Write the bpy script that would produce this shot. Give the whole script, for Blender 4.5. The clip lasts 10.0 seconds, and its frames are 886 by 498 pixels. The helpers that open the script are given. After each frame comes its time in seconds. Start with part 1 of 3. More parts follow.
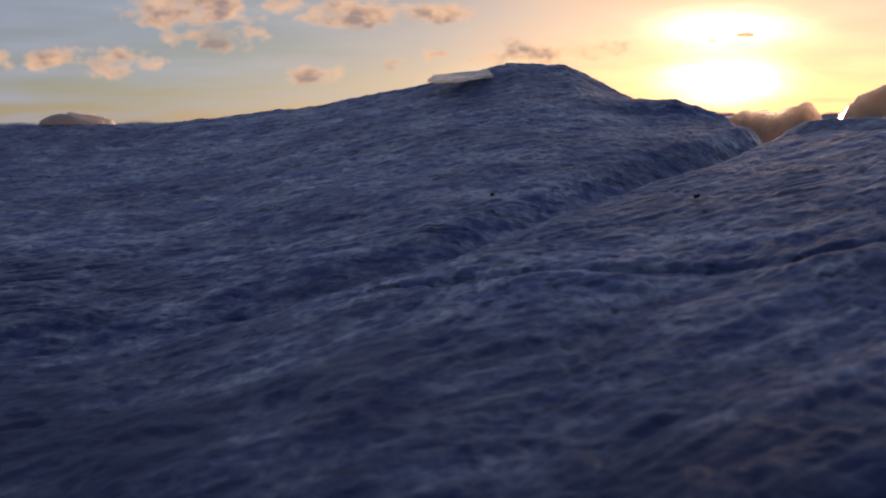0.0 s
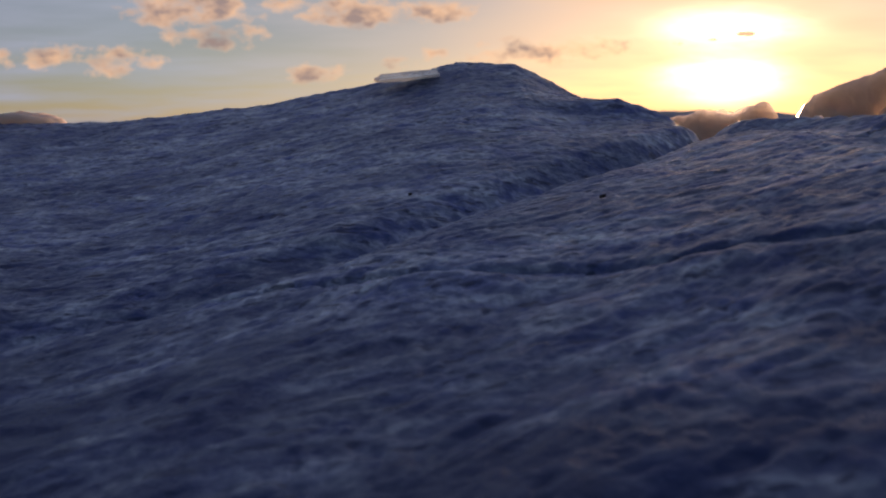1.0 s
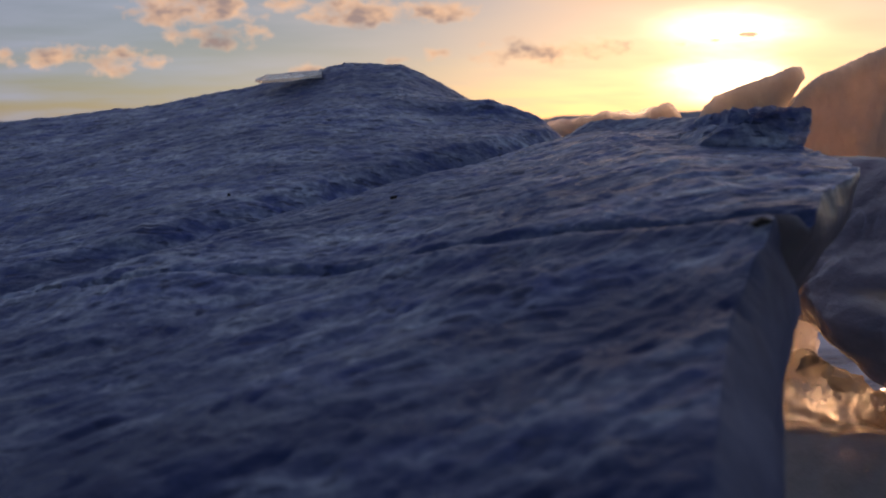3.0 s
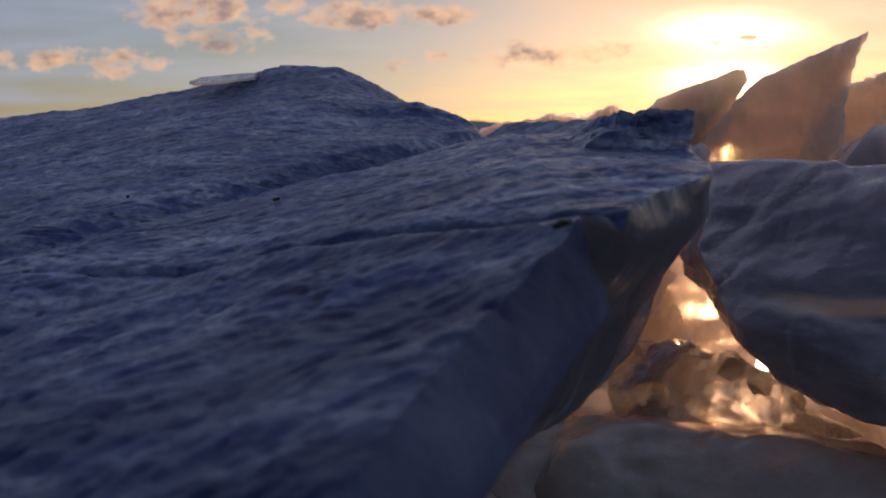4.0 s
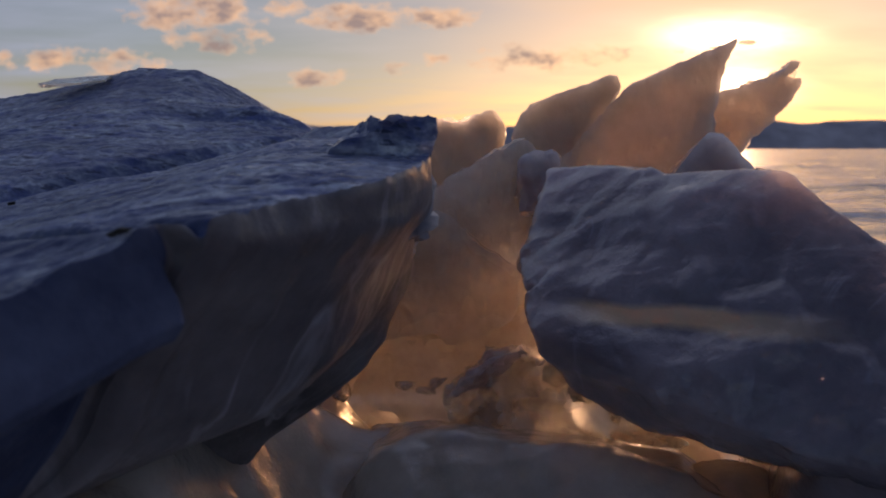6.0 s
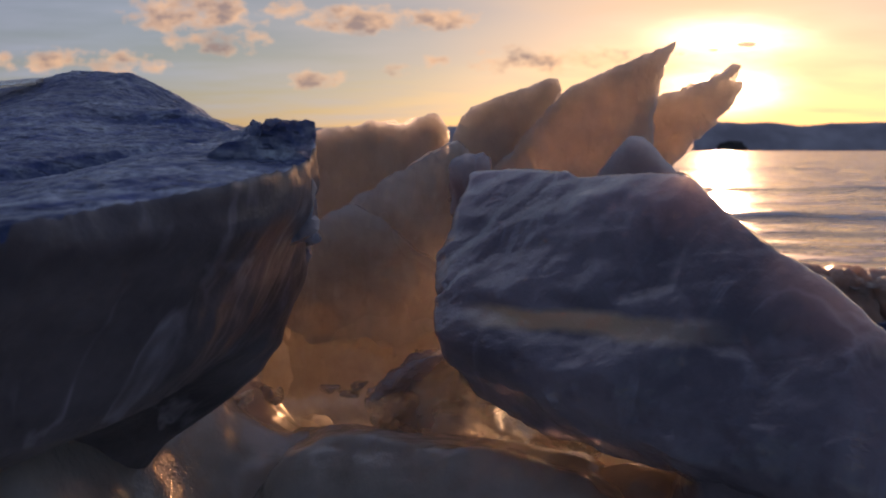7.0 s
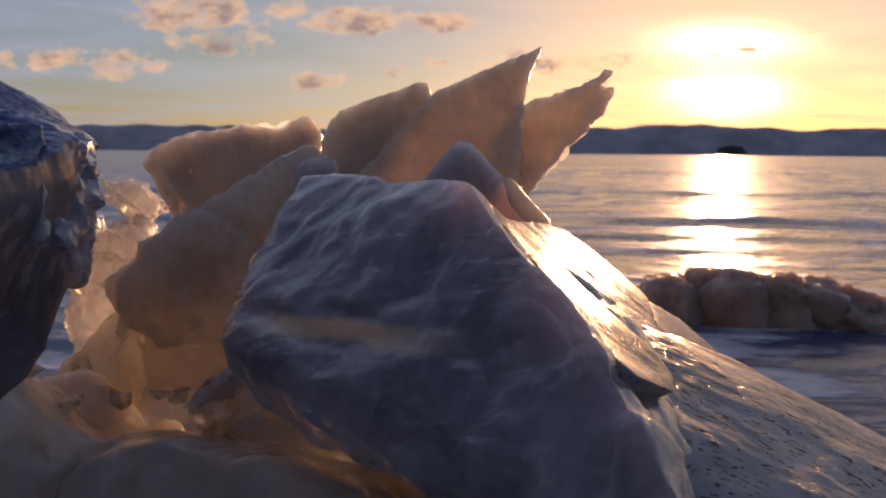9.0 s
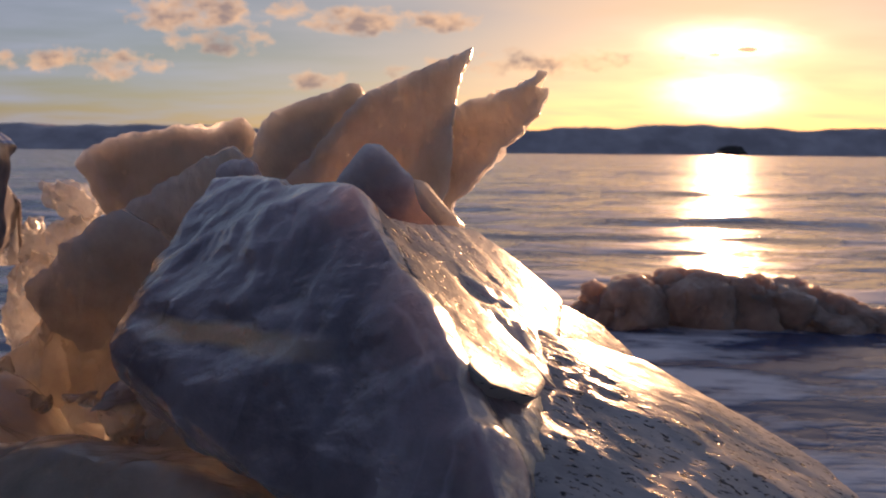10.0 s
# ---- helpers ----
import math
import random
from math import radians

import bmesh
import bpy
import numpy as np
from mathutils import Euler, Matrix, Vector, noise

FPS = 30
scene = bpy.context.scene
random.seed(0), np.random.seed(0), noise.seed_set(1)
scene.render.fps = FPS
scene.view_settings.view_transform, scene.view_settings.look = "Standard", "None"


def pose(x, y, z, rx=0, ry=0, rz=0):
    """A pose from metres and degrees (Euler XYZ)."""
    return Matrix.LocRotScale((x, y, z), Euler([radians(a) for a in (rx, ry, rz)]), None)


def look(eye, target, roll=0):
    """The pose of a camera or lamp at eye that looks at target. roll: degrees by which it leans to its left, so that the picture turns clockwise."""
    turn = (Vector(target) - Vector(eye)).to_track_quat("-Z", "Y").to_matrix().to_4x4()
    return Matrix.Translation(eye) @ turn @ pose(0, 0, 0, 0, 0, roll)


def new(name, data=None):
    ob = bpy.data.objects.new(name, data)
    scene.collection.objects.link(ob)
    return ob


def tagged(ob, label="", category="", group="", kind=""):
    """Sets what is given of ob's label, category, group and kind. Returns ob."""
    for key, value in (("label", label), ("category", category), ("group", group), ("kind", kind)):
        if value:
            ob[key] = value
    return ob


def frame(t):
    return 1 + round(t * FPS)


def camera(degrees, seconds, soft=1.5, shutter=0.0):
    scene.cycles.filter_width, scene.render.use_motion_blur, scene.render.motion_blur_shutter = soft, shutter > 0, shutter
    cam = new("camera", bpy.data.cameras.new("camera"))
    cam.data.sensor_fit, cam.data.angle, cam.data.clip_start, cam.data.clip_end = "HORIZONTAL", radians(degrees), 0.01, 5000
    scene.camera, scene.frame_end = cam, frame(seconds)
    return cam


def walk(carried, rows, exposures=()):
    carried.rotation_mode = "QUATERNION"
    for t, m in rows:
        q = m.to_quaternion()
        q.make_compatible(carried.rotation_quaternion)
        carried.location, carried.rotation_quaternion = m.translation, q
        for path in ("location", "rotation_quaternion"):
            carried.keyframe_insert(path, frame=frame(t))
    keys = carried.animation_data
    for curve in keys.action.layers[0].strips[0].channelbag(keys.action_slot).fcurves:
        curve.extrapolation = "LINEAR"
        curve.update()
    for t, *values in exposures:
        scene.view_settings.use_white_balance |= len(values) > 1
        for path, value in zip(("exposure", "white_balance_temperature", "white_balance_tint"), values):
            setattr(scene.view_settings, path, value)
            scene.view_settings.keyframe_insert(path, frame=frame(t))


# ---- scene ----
# camera: a slow slide to the right along the ice ridge
cam = camera(60.0, 10.0, 1.9)
cam.data.dof.use_dof, cam.data.dof.focus_distance, cam.data.dof.aperture_fstop = True, 0.8, 9.0
PATH = [
    (0, (0.0000, 0.0000, 0.5500), (-0.0010, 1.9817, 0.2804), -0.63),
    (0.5, (0.0377, 0.0009, 0.5501), (0.0383, 1.9823, 0.2780), -0.52),
    (1, (0.0748, 0.0009, 0.5499), (0.0736, 1.9822, 0.2773), -0.57),
    (1.5, (0.1134, 0.0004, 0.5500), (0.1130, 1.9815, 0.2758), -0.44),
    (2, (0.1543, 0.0002, 0.5500), (0.1517, 1.9812, 0.2753), -0.40),
    (2.5, (0.1994, 0.0015, 0.5495), (0.1957, 1.9826, 0.2751), -0.43),
    (3, (0.2414, 0.0011, 0.5491), (0.2361, 1.9825, 0.2769), -0.48),
    (4.5, (0.3844, -0.0009, 0.5479), (0.3783, 1.9817, 0.2843), -0.37),
    (5, (0.4352, 0.0001, 0.5486), (0.4305, 1.9827, 0.2856), -0.24),
    (5.5, (0.4896, 0.0012, 0.5493), (0.4882, 1.9839, 0.2873), -0.06),
    (6, (0.5406, 0.0039, 0.5497), (0.5401, 1.9871, 0.2909), -0.04),
    (7.5, (0.6871, 0.0065, 0.5522), (0.6882, 1.9905, 0.2996), 0.13),
    (8, (0.7403, 0.0107, 0.5525), (0.7416, 1.9948, 0.3014), 0.36),
    (8.5, (0.7993, 0.0104, 0.5553), (0.8019, 1.9945, 0.3041), 0.47),
    (9, (0.8517, 0.0150, 0.5559), (0.8538, 1.9994, 0.3070), 0.50),
    (9.5, (0.9049, 0.0182, 0.5578), (0.9069, 2.0027, 0.3091), 0.48),
    (10, (0.9606, 0.0243, 0.5590), (0.9625, 2.0087, 0.3101), 0.53),
]
EXPOSURE, KELVIN, TINT = 0.0, 8200, 36.0
walk(cam, [(t, look(eye, target, roll)) for t, eye, target, roll in PATH], [(t, EXPOSURE, KELVIN, TINT) for t in (0, 10)])

# ---- light: a low sun ahead, over the far shore ----
SUN_AZ, SUN_EL = radians(19.85), radians(4.07)
SUN_DIR = Vector((math.sin(SUN_AZ) * math.cos(SUN_EL), math.cos(SUN_AZ) * math.cos(SUN_EL), math.sin(SUN_EL)))


def node(nt, kind, **sockets):
    """A node with some of its inputs set or linked (underscores stand for spaces; i0, i1 by number)."""
    n = nt.nodes.new(kind)
    for key, value in sockets.items():
        s = n.inputs[int(key[1:])] if key[0] == "i" and key[1:].isdigit() else n.inputs[key.replace("_", " ")]
        if isinstance(value, bpy.types.NodeSocket):
            nt.links.new(value, s)
        else:
            s.default_value = value
    return n


def calc(nt, op, a, b=0.0, c=0.0):
    n = nt.nodes.new("ShaderNodeMath")
    n.operation = op
    for s, v in zip(n.inputs, (a, b, c)):
        if isinstance(v, bpy.types.NodeSocket):
            nt.links.new(v, s)
        else:
            s.default_value = v
    return n.outputs[0]


def ramp(nt, fac, *stops):
    n = nt.nodes.new("ShaderNodeValToRGB")
    nt.links.new(fac, n.inputs[0])
    e = n.color_ramp.elements
    while len(e) < len(stops):
        e.new(0.5)
    for k, (p, c) in zip(e, stops):
        k.position, k.color = p, (c if len(c) == 4 else (*c, 1)) if not isinstance(c, (int, float)) else (c, c, c, 1)
    return n.outputs[0]


def mix(nt, fac, a, b, blend="MIX"):
    n = nt.nodes.new("ShaderNodeMix")
    n.data_type, n.blend_type = "RGBA", blend
    for s, v in ((n.inputs[0], fac), (n.inputs[6], a), (n.inputs[7], b)):
        if isinstance(v, bpy.types.NodeSocket):
            nt.links.new(v, s)
        else:
            s.default_value = v if isinstance(v, (int, float)) else (*v, 1)
    return n.outputs[2]


# cloud puffs over the far shore: tangent of bearing, tangent of height, half width, half height, density
PUFFS = ((-0.317, 0.173, 0.070, 0.020, 1.0), (-0.196, 0.178, 0.030, 0.010, 1.0), (-0.103, 0.164, 0.062, 0.016, 1.0), (-0.066, 0.172, 0.030, 0.010, 1.0), (0.004, 0.164, 0.040, 0.012, 0.9),
         (-0.283, 0.136, 0.050, 0.014, 0.9), (-0.492, 0.116, 0.034, 0.015, 0.8), (-0.410, 0.109, 0.038, 0.016, 1.0), (-0.158, 0.092, 0.036, 0.011, 0.8),
         (0.101, 0.114, 0.060, 0.013, 0.5), (0.191, 0.116, 0.036, 0.011, 0.9), (-0.011, 0.112, 0.018, 0.008, 0.6), (-0.057, 0.105, 0.018, 0.008, 0.6), (-0.565, 0.112, 0.022, 0.012, 0.8))
WISPS = ((0.302, 0.1225, 0.011, 0.0028, 1.0), (0.345, 0.1275, 0.011, 0.0022, 0.8), (0.386, 0.1340, 0.014, 0.0036, 1.0))


def make_sky():
    w = bpy.data.worlds.new("evening_sky")
    scene.world = w
    w.use_nodes = True
    nt = w.node_tree
    nt.nodes.clear()
    sky = nt.nodes.new("ShaderNodeTexSky")
    sky.sky_type, sky.sun_disc = "NISHITA", False
    sky.sun_elevation, sky.sun_rotation = SUN_EL, SUN_AZ
    sky.air_density, sky.dust_density, sky.ozone_density = 1.0, 0.6, 3.0
    co = nt.nodes.new("ShaderNodeTexCoord").outputs["Generated"]
    xyz = node(nt, "ShaderNodeSeparateXYZ", i0=co).outputs
    ahead = calc(nt, "MAXIMUM", xyz[1], 0.05)
    a, e = calc(nt, "DIVIDE", xyz[0], ahead), calc(nt, "DIVIDE", xyz[2], ahead)
    at = node(nt, "ShaderNodeCombineXYZ", i0=a, i1=calc(nt, "MULTIPLY", e, 1.7), i2=0.0).outputs[0]
    lumps = node(nt, "ShaderNodeTexNoise", Vector=at, Scale=24.0, Detail=9.0, Roughness=0.62).outputs[0]

    def puffs(items, ragged):
        total = None
        for pa, pe, ra, re, dense in items:
            du = calc(nt, "DIVIDE", calc(nt, "SUBTRACT", a, pa), ra)
            dv = calc(nt, "DIVIDE", calc(nt, "SUBTRACT", e, pe), re)
            r2 = calc(nt, "ADD", calc(nt, "MULTIPLY", du, du), calc(nt, "MULTIPLY", dv, dv))
            soft = calc(nt, "MULTIPLY", calc(nt, "SUBTRACT", 1.25, r2), 0.8 * dense)
            total = soft if total is None else calc(nt, "MAXIMUM", total, soft)
        return calc(nt, "ADD", total, calc(nt, "MULTIPLY", calc(nt, "SUBTRACT", lumps, 0.5), ragged))

    body = calc(nt, "ADD", puffs([(pa, pe, ra * 1.1, re * 1.1, dense) for pa, pe, ra, re, dense in PUFFS], 5.2), 0.05)
    cover = ramp(nt, body, (0.05, 0.0), (1.0, 0.85))
    mottle = node(nt, "ShaderNodeTexNoise", Vector=at, Scale=15.0, Detail=5.0, Roughness=0.5).outputs[0]
    shade = ramp(nt, calc(nt, "ADD", calc(nt, "MULTIPLY", body, 0.22), mottle), (0.58, (0.96, 0.72, 0.46)), (0.84, (0.34, 0.30, 0.29)))
    # thin high cloud in long streaks over the whole sky
    flat = calc(nt, "ADD", calc(nt, "MAXIMUM", xyz[2], 0.0), 0.09)
    high = node(nt, "ShaderNodeCombineXYZ", i0=calc(nt, "DIVIDE", xyz[0], flat), i1=calc(nt, "MULTIPLY", calc(nt, "DIVIDE", xyz[1], flat), 1.6), i2=3.7).outputs[0]
    cirrus = node(nt, "ShaderNodeTexNoise", Vector=high, Scale=0.9, Detail=6.0, Roughness=0.55).outputs[0]
    veil_cover = calc(nt, "ADD", ramp(nt, cirrus, (0.38, 0.0), (0.70, 0.6)), 0.12)
    toward = nt.nodes.new("ShaderNodeVectorMath")
    toward.operation = "DOT_PRODUCT"
    nt.links.new(co, toward.inputs[0])
    toward.inputs[1].default_value = SUN_DIR
    near = calc(nt, "MAXIMUM", toward.outputs["Value"], 0.0)
    wide = calc(nt, "POWER", near, 90.0)
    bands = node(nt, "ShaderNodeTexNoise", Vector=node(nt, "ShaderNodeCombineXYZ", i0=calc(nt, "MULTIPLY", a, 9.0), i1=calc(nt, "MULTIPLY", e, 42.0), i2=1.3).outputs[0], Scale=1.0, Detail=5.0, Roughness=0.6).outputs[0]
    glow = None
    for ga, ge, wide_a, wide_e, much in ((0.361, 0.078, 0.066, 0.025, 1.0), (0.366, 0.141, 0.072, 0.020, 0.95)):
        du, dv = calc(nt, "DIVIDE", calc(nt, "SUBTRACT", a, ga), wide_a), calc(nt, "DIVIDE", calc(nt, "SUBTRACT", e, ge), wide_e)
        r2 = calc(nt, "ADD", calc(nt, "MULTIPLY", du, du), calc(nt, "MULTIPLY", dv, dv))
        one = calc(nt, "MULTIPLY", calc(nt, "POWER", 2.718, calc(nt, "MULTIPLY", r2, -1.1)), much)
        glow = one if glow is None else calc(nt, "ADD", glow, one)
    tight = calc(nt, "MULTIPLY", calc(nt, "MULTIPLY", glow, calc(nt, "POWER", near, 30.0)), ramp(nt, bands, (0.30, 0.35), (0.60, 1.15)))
    base = mix(nt, 1.0, sky.outputs[0], (0.14, 0.14, 0.14), "MULTIPLY")
    facing = calc(nt, "MULTIPLY_ADD", toward.outputs["Value"], 0.5, 0.5)
    thin = ramp(nt, facing, (0.3, (0.015, 0.025, 0.06)), (0.55, (0.10, 0.15, 0.28)), (0.72, (0.27, 0.38, 0.62)), (0.88, (0.31, 0.46, 0.60)), (0.965, (0.50, 0.57, 0.56)), (0.99, (0.74, 0.68, 0.52)))
    thin = mix(nt, wide, thin, (0.93, 0.75, 0.49))
    low = calc(nt, "MULTIPLY", calc(nt, "POWER", near, 40.0), ramp(nt, calc(nt, "MULTIPLY", e, 4.0), (0.0, 0.85), (0.6, 0.30)))
    below = mix(nt, low, mix(nt, veil_cover, base, thin), (0.97, 0.69, 0.36))
    lit = mix(nt, 1.0, shade, mix(nt, wide, (0.85, 0.85, 0.85), (1.7, 1.5, 1.2)), "MULTIPLY")
    both = mix(nt, cover, below, lit)
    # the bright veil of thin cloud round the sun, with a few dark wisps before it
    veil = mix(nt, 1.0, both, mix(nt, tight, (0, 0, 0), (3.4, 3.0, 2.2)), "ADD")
    wisp = ramp(nt, puffs(WISPS, 4.5), (0.35, 0.0), (0.9, 0.9))
    veil = mix(nt, wisp, veil, (0.55, 0.36, 0.20))
    out = nt.nodes.new("ShaderNodeOutputWorld")
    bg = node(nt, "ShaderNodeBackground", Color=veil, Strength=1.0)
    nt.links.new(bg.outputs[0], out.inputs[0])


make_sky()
sun = new("sun", bpy.data.lights.new("sun", "SUN"))
sun.data.energy, sun.data.angle, sun.data.color = 4.5, radians(0.6), (1.0, 0.66, 0.36)
sun.matrix_world = look((0, 0, 5), Vector((0, 0, 5)) - SUN_DIR)


# ---- materials ----
def material(name):
    m = bpy.data.materials.new(name)
    m.use_nodes = True
    nt = m.node_tree
    return m, nt, nt.nodes["Principled BSDF"], nt.nodes.new("ShaderNodeTexCoord").outputs["Object"]


def bump(nt, bsdf, *layers):
    last = None
    for height, strength, distance in layers:
        n = node(nt, "ShaderNodeBump", Strength=strength, Distance=distance, Height=height)
        if last:
            nt.links.new(last, n.inputs["Normal"])
        last = n.outputs[0]
    nt.links.new(last, bsdf.inputs["Normal"])


def stretched(nt, co, turn, sx, sy, sz):
    n = node(nt, "ShaderNodeMapping", Vector=co, Rotation=(0, 0, radians(turn)), Scale=(sx, sy, sz))
    return n.outputs[0]


def noise_tex(nt, co, scale, detail=5.0, rough=0.6):
    return node(nt, "ShaderNodeTexNoise", Vector=co, Scale=scale, Detail=detail, Roughness=rough).outputs[0]


def crust_material():
    m, nt, b, co = material("snow_crust")
    warp = noise_tex(nt, co, 24, 3)
    lane = stretched(nt, co, -14, 0.38, 1, 1)
    streak = noise_tex(nt, lane, 60, 5, 0.58)
    scale = noise_tex(nt, stretched(nt, co, -10, 0.75, 1, 1), 150, 3, 0.55)
    fine = noise_tex(nt, co, 700, 3)
    big = noise_tex(nt, lane, 14, 4)
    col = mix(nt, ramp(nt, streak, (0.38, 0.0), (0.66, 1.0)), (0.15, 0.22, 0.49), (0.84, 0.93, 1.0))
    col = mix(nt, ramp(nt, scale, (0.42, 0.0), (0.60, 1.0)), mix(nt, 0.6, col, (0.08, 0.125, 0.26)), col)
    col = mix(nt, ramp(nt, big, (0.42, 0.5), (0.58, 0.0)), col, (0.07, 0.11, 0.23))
    # shade of small pits, put into the colour as dark dashes
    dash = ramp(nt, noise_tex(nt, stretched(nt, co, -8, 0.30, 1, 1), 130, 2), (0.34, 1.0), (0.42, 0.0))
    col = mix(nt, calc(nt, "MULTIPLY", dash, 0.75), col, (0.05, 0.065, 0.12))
    # shade over the slab's lower and left end, put into the colour as dark blue
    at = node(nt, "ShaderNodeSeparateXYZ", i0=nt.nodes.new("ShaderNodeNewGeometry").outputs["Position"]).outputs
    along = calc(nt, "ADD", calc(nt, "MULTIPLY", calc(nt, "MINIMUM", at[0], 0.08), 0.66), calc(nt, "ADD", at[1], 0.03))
    end_shade = calc(nt, "ADD", along, calc(nt, "MULTIPLY", calc(nt, "SUBTRACT", big, 0.5), 0.7))
    end_shade = calc(nt, "ADD", end_shade, calc(nt, "MULTIPLY", calc(nt, "SUBTRACT", streak, 0.5), 0.3))
    col = mix(nt, ramp(nt, end_shade, (0.26, 0.88), (0.62, 0.0)), col, (0.030, 0.056, 0.145))
    nt.links.new(col, b.inputs["Base Color"])
    nt.links.new(ramp(nt, warp, (0.3, 0.20), (0.7, 0.42)), b.inputs["Roughness"])
    b.inputs["IOR"].default_value = 1.31
    b.inputs["Specular IOR Level"].default_value = 0.55
    b.inputs["Subsurface Weight"].default_value = 0.25
    b.inputs["Subsurface Scale"].default_value = 0.012
    b.inputs["Subsurface Radius"].default_value = (1.0, 0.75, 0.6)
    bump(nt, b, (streak, 0.40, 0.004), (scale, 0.55, 0.0024), (fine, 0.25, 0.0010))
    return m


def ice_material(name, deep, pale, rough, scatter, depth, clear=0.0, grain=70, relief=0.004, waves=0.35, see=0.0, wet=0.0, veins=0.0, seam=False):
    m, nt, b, co = material(name)
    cloud = noise_tex(nt, co, 11, 6)
    fine = noise_tex(nt, co, grain, 5)
    grime = noise_tex(nt, co, 3.5, 3)
    col = mix(nt, ramp(nt, cloud, (0.35, 0.0), (0.68, 1.0)), deep, pale)
    if veins:
        # pale healed fractures inside the ice, in a few drifts
        bent = node(nt, "ShaderNodeTexNoise", Vector=stretched(nt, co, 30, 1.0, 1.0, 0.45), Scale=9.0, Detail=4.0, Roughness=0.55, Distortion=0.7).outputs[0]
        line = ramp(nt, calc(nt, "ABSOLUTE", calc(nt, "SUBTRACT", bent, 0.5)), (0.0, 1.0), (0.035, 0.0))
        line = calc(nt, "MULTIPLY", line, ramp(nt, noise_tex(nt, co, 7.3, 3), (0.50, 0.0), (0.66, 1.0)))
        col = mix(nt, calc(nt, "MULTIPLY", line, veins), col, (0.66, 0.68, 0.80))
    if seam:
        # amber glow of light through the block's thin seam, put into the colour
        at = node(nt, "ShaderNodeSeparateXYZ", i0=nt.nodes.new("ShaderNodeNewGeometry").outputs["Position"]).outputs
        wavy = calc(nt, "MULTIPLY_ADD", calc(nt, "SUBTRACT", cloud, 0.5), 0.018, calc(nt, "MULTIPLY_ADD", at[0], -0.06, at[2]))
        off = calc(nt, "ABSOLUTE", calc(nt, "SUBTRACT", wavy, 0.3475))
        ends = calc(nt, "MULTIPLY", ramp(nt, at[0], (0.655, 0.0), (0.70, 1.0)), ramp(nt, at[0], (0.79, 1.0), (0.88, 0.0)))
        seam_glow = calc(nt, "MULTIPLY", ramp(nt, calc(nt, "MULTIPLY", off, 10.0), (0.055, 1.0), (0.12, 0.0)), ends)
        col = mix(nt, calc(nt, "MULTIPLY", seam_glow, 0.95), col, (0.95, 0.70, 0.46))
    nt.links.new(col, b.inputs["Base Color"])
    r = calc(nt, "MULTIPLY_ADD", grime, 0.3, rough - 0.12)
    nt.links.new(r, b.inputs["Roughness"])
    b.inputs["IOR"].default_value = 1.31
    b.inputs["Subsurface Weight"].default_value = scatter
    b.inputs["Subsurface Radius"].default_value = (1.0, 0.88, 0.80)
    b.inputs["Subsurface Scale"].default_value = depth
    b.inputs["Transmission Weight"].default_value = clear
    bump(nt, b, (cloud, waves, 0.012), (fine, 0.45, relief))
    if wet:
        flow = noise_tex(nt, stretched(nt, co, 25, 0.5, 1, 1.3), 26, 4)
        film = node(nt, "ShaderNodeBump", Strength=0.6, Distance=0.014, Height=flow)
        b.inputs["Coat Weight"].default_value = wet
        b.inputs["Coat Roughness"].default_value = 0.07
        b.inputs["Coat IOR"].default_value = 1.75
        nt.links.new(film.outputs[0], b.inputs["Coat Normal"])
    if see:
        glass = node(nt, "ShaderNodeBsdfTransparent", Color=(1.0, 0.95, 0.91, 1))
        clear_part = calc(nt, "MULTIPLY", ramp(nt, cloud, (0.30, 1.0), (0.70, 0.6)), see)
        both = node(nt, "ShaderNodeMixShader", i0=clear_part, i1=b.outputs[0], i2=glass.outputs[0])
        nt.links.new(both.outputs[0], nt.nodes["Material Output"].inputs[0])
    return m


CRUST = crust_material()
SHARD = ice_material("cloudy_ice", (0.49, 0.455, 0.405), (0.64, 0.60, 0.545), 0.28, 1.0, 0.08, 0.0, 60, 0.005, 0.25, 0.17, 0.0, 0.25)
DARK_ICE = ice_material("dark_ice", (0.21, 0.178, 0.215), (0.40, 0.338, 0.385), 0.08, 1.0, 0.25, 0.10, 46, 0.003, 0.25, 0.0, 1.0, 0.35)
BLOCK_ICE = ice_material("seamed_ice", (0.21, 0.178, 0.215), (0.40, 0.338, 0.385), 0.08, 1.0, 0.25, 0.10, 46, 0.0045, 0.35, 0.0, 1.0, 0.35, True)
# darker copy of the lip's ice, the recess's shade put into its colour
SHADED_ICE = ice_material("shaded_blue_ice", (0.022, 0.034, 0.08), (0.09, 0.125, 0.235), 0.40, 0.2, 0.02, 0.0, 70, 0.004, 0.35, 0.0, 0.0)
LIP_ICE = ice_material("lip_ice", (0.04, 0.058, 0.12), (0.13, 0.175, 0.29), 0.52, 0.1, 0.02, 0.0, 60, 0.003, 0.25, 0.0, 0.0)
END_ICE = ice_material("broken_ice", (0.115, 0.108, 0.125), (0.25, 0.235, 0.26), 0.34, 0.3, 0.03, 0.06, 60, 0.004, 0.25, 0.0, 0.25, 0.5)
AMBER = ice_material("clear_ice", (0.58, 0.575, 0.55), (0.82, 0.82, 0.80), 0.10, 1.0, 0.22, 0.25, 50, 0.003, 0.25, 0.40, 1.0)
KNOB_ICE = ice_material("knobbly_ice", (0.15, 0.18, 0.26), (0.42, 0.47, 0.58), 0.14, 0.7, 0.04, 0.1, 60, 0.005, 0.4, 0.0, 1.0)
